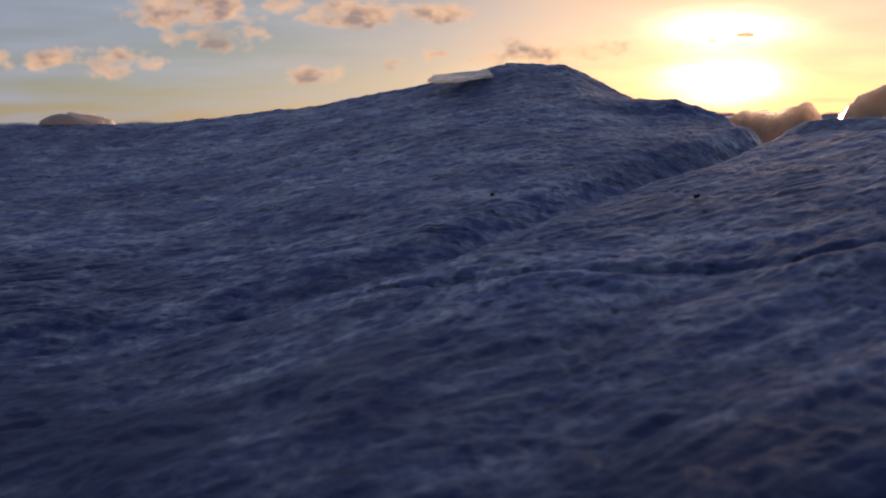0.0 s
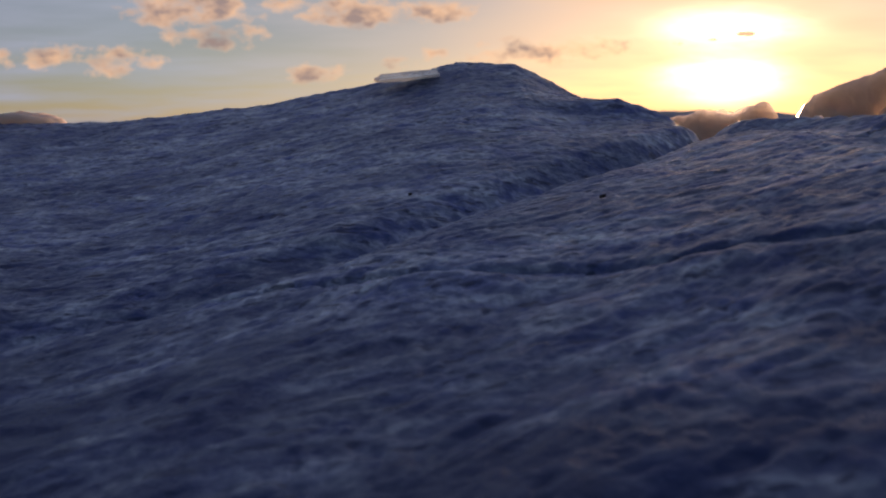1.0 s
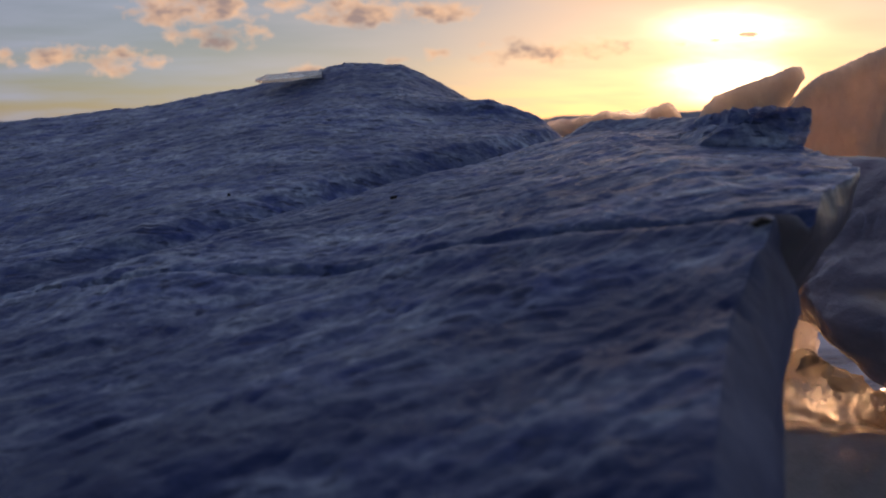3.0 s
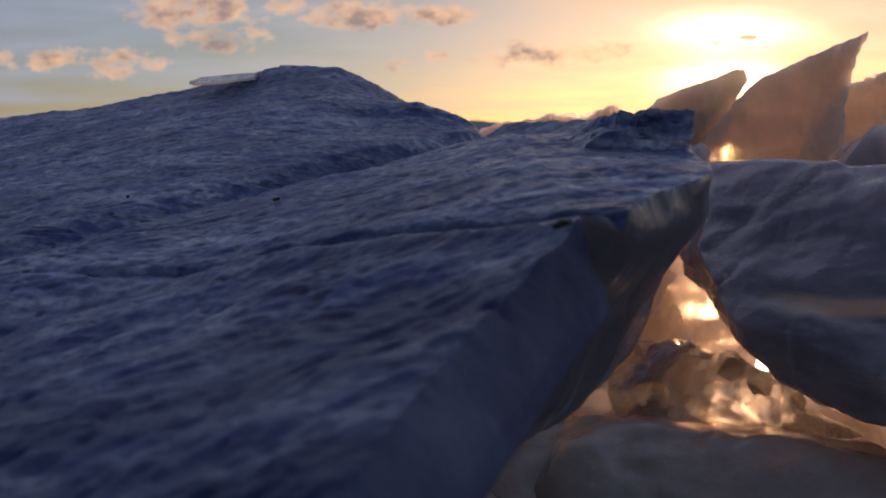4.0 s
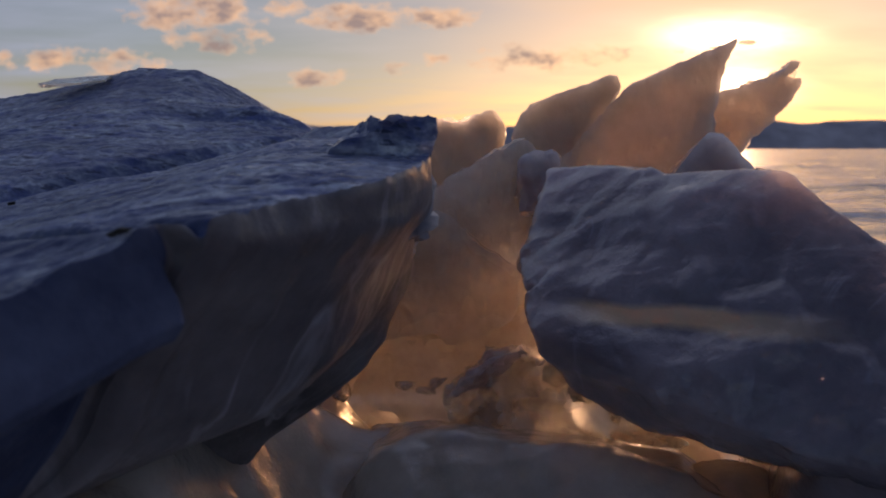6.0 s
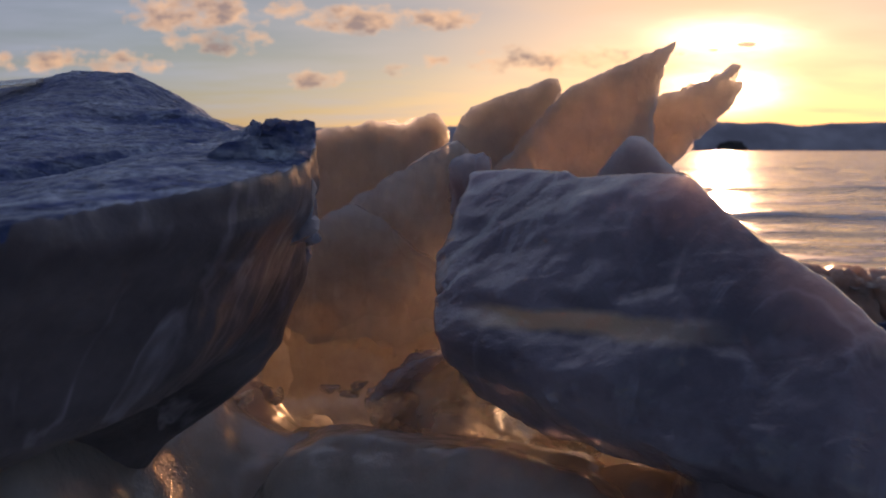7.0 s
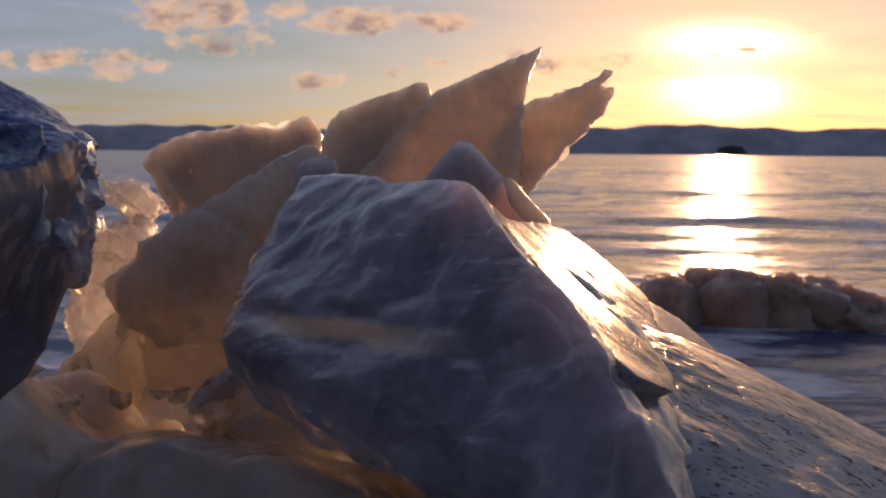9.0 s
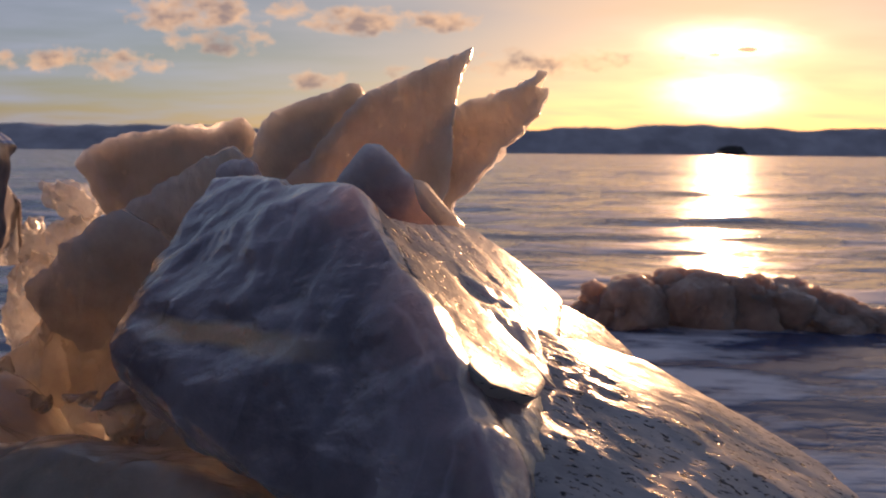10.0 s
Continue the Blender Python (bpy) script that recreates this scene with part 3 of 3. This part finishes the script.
    under = np.stack([np.linspace(face[:, -1, 0], np.full(len(v), -1.6), 12, axis=1)[:, 1:], np.repeat(rim[:, 1:2], 11, 1), np.repeat(face[:, -1:, 2], 11, 1)], -1)
    under[:, :, 2] = np.minimum(under[:, :, 2], slab_height(under[:, :, 0].ravel(), under[:, :, 1].ravel()).reshape(under.shape[:2]) - 0.1)
    sheet = np.concatenate([top, face, under, top[:, :1]], 1)
    # ragged outer ends
    flat = sheet.reshape(-1, 3)
    flat[:, 0] += 0.16 * fbm(flat * (0, 1, 0), 3.5, 4, 71) * step(-1.2, -1.6, flat[:, 0])
    far = 0.12 * fbm(flat * (1, 0, 0), 4.0, 4, 72) * step(1.22, 1.45, flat[:, 1])
    flat[:, 1] += far + 0.14 * fbm(flat * (1, 0, 0), 3.0, 4, 73) * step(-0.2, -0.6, flat[:, 1])
    sheet = flat.reshape(sheet.shape)
    shut = sheet[-1:].copy()
    shut[:, :, 2] = np.minimum(shut[:, :, 2], 0.33)
    first = sheet[:1].copy()
    first[:, :, 2] = np.minimum(first[:, :, 2], 0.15)
    sheet = np.concatenate([first, sheet, shut], 0)
    rows, cols = sheet.shape[:2]
    broken = np.repeat((np.arange(cols - 1) >= len(u) - 1)[None, :], rows - 1, 0).astype(int).ravel()
    # bare ice: the lip, the broken end, and a darker copy painting the recess's shade
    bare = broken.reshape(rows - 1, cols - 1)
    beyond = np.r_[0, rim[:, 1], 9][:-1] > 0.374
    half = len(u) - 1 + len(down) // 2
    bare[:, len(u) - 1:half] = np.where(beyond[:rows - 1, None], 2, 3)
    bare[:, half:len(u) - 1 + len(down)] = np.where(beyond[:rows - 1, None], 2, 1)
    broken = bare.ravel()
    body = placed("slab_body", sheet.reshape(-1, 3), grid_faces(rows, cols), CRUST, True, SHADED_ICE, broken)
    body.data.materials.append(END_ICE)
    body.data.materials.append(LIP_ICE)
    beak = plate("corner_fragment", wall(0.625, (0.430, 0.530), (0.450, 0.549), (0.472, 0.559), (0.487, 0.566), (0.493, 0.576), (0.500, 0.572), (0.509, 0.578), (0.535, 0.574), (0.537, 0.563), (0.522, 0.552), (0.528, 0.535), (0.490, 0.53)),
        (-0.03, 0.06, -0.006), CRUST, 0.004, 0, 0.004, 50, 6, 0.006)
    tagged(beak, "jagged raised corner under snow crust")
    knob = plate("end_knob", wall(0.63, (0.47, 0.535), (0.495, 0.541), (0.525, 0.538), (0.536, 0.527), (0.521, 0.515), (0.532, 0.482), (0.503, 0.466), (0.478, 0.480)), (-0.02, 0.05, -0.01), KNOB_ICE, 0.005, 1, 0.006, 30, 9)
    tagged(knob, "knobbly glazed ice")
    end = chunk("broken_end", [(0.50, 0.66, 0.560), (0.522, 0.66, 0.50), (0.527, 0.68, 0.470), (0.495, 0.70, 0.43), (0.508, 0.74, 0.548), (0.480, 0.82, 0.572), (0.488, 0.83, 0.52), (0.480, 0.80, 0.42), (0.46, 0.86, 0.42),
        (0.42, 0.88, 0.55), (0.42, 0.84, 0.41), (0.45, 0.66, 0.41), (0.44, 0.66, 0.545)], KNOB_ICE, 0.005, 1, 0.007, 34, 51, 0.014, None, (0.03, 0.22))
    joined("ice_slab", [body, beak, knob, end], "great tilted ice slab under a rippled snow crust", "ice slab")
    k = plate("ice_fragment", [(-0.020, 1.085, 0.640), (-0.012, 1.075, 0.637), (0.015, 1.070, 0.638), (0.045, 1.075, 0.641), (0.072, 1.09, 0.646), (0.068, 1.12, 0.654), (0.030, 1.135, 0.654), (-0.012, 1.12, 0.649)], (0, 0.002, -0.004), GLINT, 0.004, 0, 0.001, 40, 4, 0)
    tagged(k, "thin clear ice sliver on the slab's crest", "ice fragment")
    k = plate("ice_fragment", wall(1.15, (-0.603, 0.575), (-0.595, 0.593), (-0.577, 0.600), (-0.544, 0.600), (-0.505, 0.594), (-0.492, 0.58)), (0, 0.05, 0.0), SHARD, 0.008, 1, 0.004, 30, 7, 0)
    tagged(k, "small pale ice lump on the slab's crest", "ice fragment")


# ---- the block and its sheets ----
LIT = Vector((0.609, -0.166, 0.776))  # the way the sunlit side of the block faces


def build_block():
    def slot(p):
        """The open seam across the front of the block."""
        line = 0.392 + 0.005 * np.sin(p[:, 0] * 40)
        front = step(0.98, 0.90, p[:, 0] + 0.5 * (p[:, 1] - 0.6))
        q = np.c_[p[:, 0] * 0.55 + p[:, 2] * 0.35, p[:, 1] * 0.6, p[:, 2] * 1.25 - p[:, 0] * 0.3]
        flow = (0.008 * np.abs(fbm(q, 7, 2, 81)) + 0.0010 * np.abs(fbm(q, 30, 2, 82)) - 0.004) * front
        flow = flow + 0.007 * step(0.968, 0.995, p[:, 0] + 0.5 * (p[:, 1] - 0.6)) * step(0.30, 0.34, p[:, 2])
        return flow + 0.005 * np.exp(-((p[:, 2] - line) / 0.010) ** 2) * step(0.87, 0.80, p[:, 0]) * step(0.95, 0.85, p[:, 1])

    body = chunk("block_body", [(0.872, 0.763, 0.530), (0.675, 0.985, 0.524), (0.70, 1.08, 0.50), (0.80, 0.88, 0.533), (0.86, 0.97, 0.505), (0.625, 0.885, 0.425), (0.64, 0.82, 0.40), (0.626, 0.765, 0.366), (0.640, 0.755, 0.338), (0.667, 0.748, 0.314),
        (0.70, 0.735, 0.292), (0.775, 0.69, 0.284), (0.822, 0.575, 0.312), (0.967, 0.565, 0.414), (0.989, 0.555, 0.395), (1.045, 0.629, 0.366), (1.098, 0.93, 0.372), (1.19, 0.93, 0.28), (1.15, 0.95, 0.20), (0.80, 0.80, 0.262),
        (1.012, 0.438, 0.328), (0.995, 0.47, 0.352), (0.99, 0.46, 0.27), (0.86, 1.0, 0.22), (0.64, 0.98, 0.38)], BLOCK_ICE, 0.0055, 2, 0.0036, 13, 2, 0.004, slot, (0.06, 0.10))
    foot = chunk("block_foot", [(0.838, 0.585, 0.31), (0.99, 0.56, 0.37), (1.005, 0.455, 0.325), (0.842, 0.60, -0.02), (1.09, 0.45, -0.02), (1.19, 0.97, -0.02), (1.17, 0.92, 0.28), (0.92, 0.93, 0.30), (0.88, 0.90, -0.02)], DARK_ICE, 0.010, 2, 0.005, 12, 3, 0.004)
    peak = plate("peak", wall(0.96, (0.80, 0.46), (0.835, 0.530), (0.852, 0.552), (0.868, 0.568), (0.884, 0.567), (0.898, 0.556), (0.927, 0.525), (0.972, 0.473), (0.981, 0.450), (0.950, 0.44), (0.86, 0.44)), (0.0, 0.07, -0.02), DARK_ICE, 0.005, 0, 0.003, 16, 12, 0.003)
    stub = chunk("stub", [(0.645, 1.08, 0.46), (0.650, 1.09, 0.541), (0.668, 1.09, 0.548), (0.700, 1.08, 0.542), (0.716, 1.06, 0.46), (0.65, 1.13, 0.53), (0.70, 1.13, 0.53), (0.65, 1.13, 0.45), (0.72, 1.12, 0.45)], DARK_ICE, 0.007, 1, 0.007, 24, 15, 0.008)
    wedge = plate("wedge", wall(0.945, (0.924, 0.527), (0.934, 0.525), (0.982, 0.476), (0.982, 0.449), (0.969, 0.454), (0.935, 0.492)), (0.006, 0.03, -0.004), SHARD, 0.004, 1, 0.0015, 30, 13)
    tagged(wedge, "thin translucent wedge lit from behind")
    # layered sheets down the sunlit side
    inner = tuple(-0.022 * LIT)
    one = plate("sheet", [(x, y, z + 0.03 * (0.69 - y)) for x, y, z in ((0.880, 0.760, 0.524), (0.887, 0.774, 0.523), (0.916, 0.750, 0.495), (0.970, 0.734, 0.449), (1.005, 0.699, 0.414), (1.035, 0.682, 0.388), (1.050, 0.647, 0.368), (1.037, 0.600, 0.368),
        (0.995, 0.558, 0.392), (0.982, 0.560, 0.402), (0.974, 0.586, 0.413), (0.949, 0.632, 0.441), (0.925, 0.684, 0.471), (0.902, 0.722, 0.497))], tuple(-0.028 * LIT), GLAZED, 0.0045, 2, 0.0012, 12, 21, 0.0, 0.92)
    tagged(one, "smooth glazed sheet shining in the low sun")
    two = plate("sheet", [(0.895, 0.768, 0.497), (0.975, 0.925, 0.474), (1.001, 0.972, 0.466), (1.060, 0.995, 0.424), (1.116, 0.980, 0.376), (1.082, 0.796, 0.364), (1.040, 0.700, 0.378), (0.985, 0.715, 0.420), (0.940, 0.742, 0.457)],
        inner, PITTED, 0.006, 2, 0.0012, 14, 23, 0.0, 0.92)
    three = plate("sheet", [(1.108, 0.955, 0.376), (1.165, 1.001, 0.343), (1.209, 0.979, 0.304), (1.164, 0.849, 0.312), (1.112, 0.795, 0.341), (1.082, 0.803, 0.365)], inner, PITTED, 0.006, 2, 0.0012, 14, 26, 0.0, 0.92)
    joined("ice_block", [body, foot, peak, stub, wedge, one, two, three], "big dark block of ice with glazed sheets on its sunlit side", "ice block")
    # the long pitted apron running down to the lake
    a = chunk("ice_apron", [(0.985, 0.56, 0.362), (1.04, 0.66, 0.362), (1.05, 0.80, 0.386), (1.153, 0.795, 0.323), (1.211, 0.973, 0.302), (1.276, 0.928, 0.276), (1.305, 0.844, 0.264), (1.361, 0.789, 0.242), (1.44, 0.72, 0.10), (1.40, 0.55, 0.196),
        (1.25, 0.45, 0.222), (1.105, 0.43, 0.258), (1.03, 0.48, 0.300), (1.21, 0.98, 0.0), (1.42, 0.86, -0.01), (1.5, 0.6, -0.01), (1.3, 0.38, -0.01), (1.02, 0.42, -0.01), (0.96, 0.5, 0.28)], PITTED, 0.008, 2, 0.0025, 14, 33, 0.0)
    tagged(a, "long ice apron with a pitted sunlit face", "ice apron")


# ---- shards behind, rubble between ----
def build_shards():
    group = "ice shards of the ridge"
    k = plate("ice_shard", wall(1.32, (0.337, 0.535), (0.356, 0.559), (0.419, 0.588), (0.529, 0.604), (0.624, 0.617), (0.644, 0.600), (0.648, 0.571), (0.64, 0.34), (0.45, 0.34), (0.40, 0.41), (0.375, 0.47), (0.353, 0.508)), (0.01, 0.08, -0.02), SHARD, 0.007, 1, 0.005, 18, 3, 0.008, 0.93, 0.003)
    tagged(k, "long pale cloudy ice shard lit from behind", "ice shard", group)
    k = plate("ice_shard", wall(1.28, (0.664, 0.594), (0.683, 0.622), (0.756, 0.648), (0.803, 0.666), (0.824, 0.667), (0.830, 0.650), (0.792, 0.585), (0.74, 0.40), (0.60, 0.38), (0.63, 0.50)), (0.015, 0.07, -0.01), SHARD, 0.007, 0, 0.003, 20, 6, 0.006, 0.95, 0.0025)
    tagged(k, "cloudy ice shard leaning on its taller neighbour", "ice shard", group)
    k = plate("ice_shard", wall(1.245, (0.832, 0.648), (0.885, 0.675), (0.947, 0.698), (1.006, 0.724), (1.002, 0.709), (0.987, 0.683), (0.979, 0.636), (0.974, 0.595), (0.971, 0.506), (0.921, 0.40), (0.687, 0.38), (0.70, 0.503), (0.760, 0.567)), (0.004, 0.045, -0.004), SHARD, 0.007, 0, 0.003, 24, 8, 0.005, 0.97, 0.002)
    tagged(k, "tall pointed cloudy ice shard rising over the ridge", "ice shard", group)
    k = plate("ice_shard", wall(1.295, (0.960, 0.632), (1.029, 0.649), (1.075, 0.671), (1.113, 0.694), (1.127, 0.690), (1.112, 0.671), (1.130, 0.665), (1.124, 0.645), (1.117, 0.629), (1.081, 0.588), (1.049, 0.556), (1.022, 0.523), (0.990, 0.491), (0.976, 0.474), (0.94, 0.40), (0.88, 0.42)), (0.006, 0.04, -0.004), SHARD, 0.006, 0, 0.004, 34, 12, 0.005, 0.97, 0.004)
    tagged(k, "forked cloudy ice shard with a ragged glowing rim", "ice shard", group)
    k = plate("ice_shard", wall(1.13, (0.424, 0.428), (0.479, 0.462), (0.550, 0.512), (0.659, 0.562), (0.690, 0.541), (0.72, 0.42), (0.79, 0.38), (0.80, 0.18), (0.36, 0.18), (0.38, 0.36)), (0.0, 0.06, 0.0), DULL, 0.008, 1, 0.005, 14, 17, 0.006, 0.95, 0.003, (0.09, 0.08))
    tagged(k, "shaded cloudy ice plate tilted against the shards", "ice shard", group)
    k = plate("ice_shard", wall(1.10, (0.365, 0.366), (0.420, 0.425), (0.472, 0.455), (0.510, 0.473), (0.560, 0.447), (0.59, 0.42), (0.67, 0.36), (0.64, 0.30), (0.57, 0.27), (0.52, 0.285), (0.45, 0.27), (0.40, 0.30), (0.375, 0.34)), (0.0, 0.07, 0.0), DULL, 0.008, 0, 0.005, 14, 19, 0.008, 0.95, 0.003, (0.09, 0.14))
    tagged(k, "dull grey-brown ice lump with a blunt top", "ice lump", group)
    for at, seed, pts in ((1.42, 22, ((0.232, 0.470), (0.234, 0.502), (0.245, 0.488), (0.258, 0.506), (0.285, 0.495), (0.335, 0.462), (0.33, 0.43), (0.27, 0.42))),
            (1.40, 25, ((0.215, 0.44), (0.206, 0.425), (0.225, 0.405), (0.26, 0.43), (0.31, 0.44), (0.33, 0.38), (0.26, 0.35), (0.19, 0.365), (0.20, 0.395))),
            (1.37, 27, ((0.20, 0.35), (0.23, 0.385), (0.29, 0.36), (0.33, 0.30), (0.30, 0.18), (0.19, 0.18), (0.175, 0.27)))):
        k = plate("ice_fragment", wall(at, *pts), (0.0, 0.05, 0.0), AMBER, 0.006, 0, 0.005, 30, seed, 0.012, 0.9, 0.004, (0.03, 0.35))
        tagged(k, "clear knobbly ice fragment below the long shard", "ice fragment", "clear fragments of the ridge")
    k = chunk("ice_lump", [(0.20, 1.20, 0.0), (0.24, 1.20, 0.20), (0.38, 1.15, 0.33), (0.54, 1.15, 0.345), (0.66, 1.14, 0.34), (0.72, 1.10, 0.22), (0.74, 1.08, 0.02), (0.25, 1.36, 0.26), (0.50, 1.40, 0.34), (0.70, 1.36, 0.30), (0.30, 1.38, 0.0), (0.74, 1.38, 0.0), (0.52, 1.09, 0.20), (0.55, 1.07, 0.02)], DULL, 0.009, 2, 0.010, 10, 44, 0.010, None, (0.08, 0.12))
    tagged(k, "hazy clear ice mass below the dull lump", "ice lump")
    k = chunk("ice_lump", [(0.56, 0.94, 0.14), (0.541, 0.93, 0.245), (0.568, 0.93, 0.272), (0.631, 0.93, 0.300), (0.673, 0.92, 0.300), (0.767, 0.90, 0.244), (0.84, 0.88, 0.20), (0.75, 0.88, 0.17), (0.62, 0.90, 0.20), (0.60, 1.05, 0.28), (0.74, 1.05, 0.24), (0.8, 1.0, 0.1), (0.55, 1.05, 0.1)], GLINT, 0.005, 2, 0.007, 20, 41, 0.012, None, (0.04, 0.18))
    tagged(k, "clear glinting ice lump lit from behind", "ice lump")
    k = chunk("ice_lump", [(0.40, 0.80, 0.15), (0.47, 0.80, 0.225), (0.56, 0.79, 0.255), (0.67, 0.77, 0.235), (0.78, 0.70, 0.245), (0.86, 0.66, 0.20), (0.90, 0.62, 0.10), (0.50, 0.62, 0.10), (0.45, 0.95, 0.20), (0.8, 0.9, 0.2), (0.8, 0.9, 0.0), (0.42, 0.9, 0.0), (0.45, 0.68, 0.02), (0.85, 0.62, 0.0)], MILKY, 0.008, 3, 0.007, 9, 43, 0.006, None, (0.10, 0.08))
    tagged(k, "broad smooth amber ice lump under the block", "ice lump")


def build_bits():
    rnd = random.Random(31)
    for x, y, z, r in ((0.672, 0.885, 0.283, 0.024), (0.700, 0.870, 0.268, 0.020), (0.735, 0.855, 0.250, 0.018), (0.535, 0.93, 0.262, 0.017), (0.515, 0.95, 0.250, 0.020), (0.490, 0.97, 0.243, 0.015),
            (0.36, 1.10, 0.205, 0.030), (0.33, 1.12, 0.190, 0.022), (0.39, 1.08, 0.200, 0.020), (0.31, 1.14, 0.210, 0.026)):
        cs = []
        for _ in range(9):
            w = Vector((rnd.gauss(0, 1.2), rnd.gauss(0, 0.8), rnd.gauss(0, 0.6))).normalized() * r * rnd.uniform(0.7, 1.2)
            cs.append((x + w.x, y + w.y, z + w.z))
        k = chunk("ice_fragment", cs, GLINT, r * 0.2, 2, r * 0.08, 0.9 / r, rnd.randrange(99), r * 0.2)
        tagged(k, "small clear glinting ice fragment in the rubble", "ice fragment", "glinting fragments under the block")
    k = chunk("ice_sliver", [(0.543, 0.90, 0.250), (0.558, 0.90, 0.277), (0.618, 0.91, 0.306), (0.650, 0.92, 0.312), (0.648, 0.93, 0.292), (0.60, 0.93, 0.255), (0.60, 0.97, 0.290), (0.64, 0.97, 0.30), (0.57, 0.96, 0.24)], DARK_ICE, 0.006, 1, 0.006, 40, 61, 0.008)
    tagged(k, "dark sliver of ice over the amber lump", "ice sliver")
    k = plate("twig", [(0.3841, 0.357, 0.5105), (0.3897, 0.358, 0.5132), (0.3953, 0.359, 0.5125), (0.3938, 0.358, 0.5110), (0.3860, 0.357, 0.5088)], (0.0, 0.003, 0.0005), DIRT, 0.002, 0, 0.0003, 200, 62, 0.0)
    tagged(k, "short dark twig stuck at the slab's rim", "twig")
    for x, y, r, turn in ((0.201, 0.607, 0.0017, 12), (0.045, 0.70, 0.0010, -20)):
        z = float(slab_height(np.array([x]), np.array([y]))[0]) + 0.003
        c, s = math.cos(radians(turn)), math.sin(radians(turn))
        k = plate("flake", [(x + r * (a * c - b * s), y + r * (a * s + b * c), z + 0.15 * r * a) for a, b in ((-1.6, -0.2), (-0.6, 0.5), (0.9, 0.6), (1.7, 0.1), (0.7, -0.6), (-0.8, -0.5))], (0, 0, -0.0025), DIRT, 0.003, 0, 0.0003, 200, 63, 0.0)
        tagged(k, "tiny dark flake of bark on the snow crust", "flake", "flakes on the slab")


def bed_height(x, y):
    p = np.c_[x, y, 0 * x]
    mound = 0.215 * np.exp(-((y - 0.72) / 0.60) ** 4) * step(1.2, 0.85, x)
    under = 0.12 * step(0.44, 0.30, x) * np.exp(-((y - 0.6) / 0.7) ** 6)
    return (mound + under) * (1 + 0.16 * fbm(p, 8, 3, 7)) - 0.03 + 0.006 * fbm(p, 28, 3, 8)


def build_bed():
    x, y = np.linspace(-1.55, 1.3, 260), np.linspace(-0.5, 1.9, 220)
    yy, xx = np.meshgrid(y, x, indexing="ij")
    p = np.stack([xx, yy, 0 * xx], -1).reshape(-1, 3)
    p[:, 2] = bed_height(p[:, 0], p[:, 1])
    ob = placed("ice_rubble", p, grid_faces(len(y), len(x)), MILKY)
    tagged(ob, "bed of frozen-together ice rubble under the slabs", "ice rubble", kind="stuff")
    rnd = random.Random(12)
    for k in range(34):
        x, y, r = rnd.uniform(0.12, 0.50), rnd.uniform(0.95, 1.5), rnd.uniform(0.018, 0.042)
        z = float(bed_height(np.array([x]), np.array([y]))[0])
        cs = []
        for _ in range(11):
            w = Vector((rnd.gauss(0, 1), rnd.gauss(0, 1), rnd.gauss(0, 0.55))).normalized() * r * rnd.uniform(0.75, 1.15)
            cs.append((x + w.x, y + w.y, z + 0.2 * r + w.z))
        ob = chunk("ice_lump", cs, rnd.choice((AMBER, DULL, GLINT, AMBER)), r * 0.16, 1, r * 0.10, 1.2 / r, k, r * 0.2)
        tagged(ob, "small broken ice lump in the rubble", "ice lump", "ice lumps of the rubble")


def build_hummock():
    rnd = random.Random(4)
    for k in range(18):
        t = k / 17
        x, y = 1.42 + 0.98 * t, 2.50 + rnd.uniform(-0.07, 0.07)
        h = (0.085 + 0.13 * math.sin(math.pi * min(1, t * 1.15)) ** 0.6) * rnd.uniform(0.80, 1.05)
        cs = [(x + rnd.uniform(-1, 1) * 0.145, y + rnd.uniform(-1, 1) * 0.11, rnd.choice((-0.02, -0.02, 0.35, 0.6, 0.85)) * h) for _ in range(18)]
        ob = chunk("ice_lump", cs + [(x, y, h)], PACK, 0.012, 3, 0.012, 20, k, 0.022)
        tagged(ob, "rough lump of snowy ice in a low pressure ridge", "ice lump", "ice lumps of the far ridge")


build_lake()
build_hills()
build_slab()
build_block()
build_shards()
build_bits()
build_bed()
build_hummock()
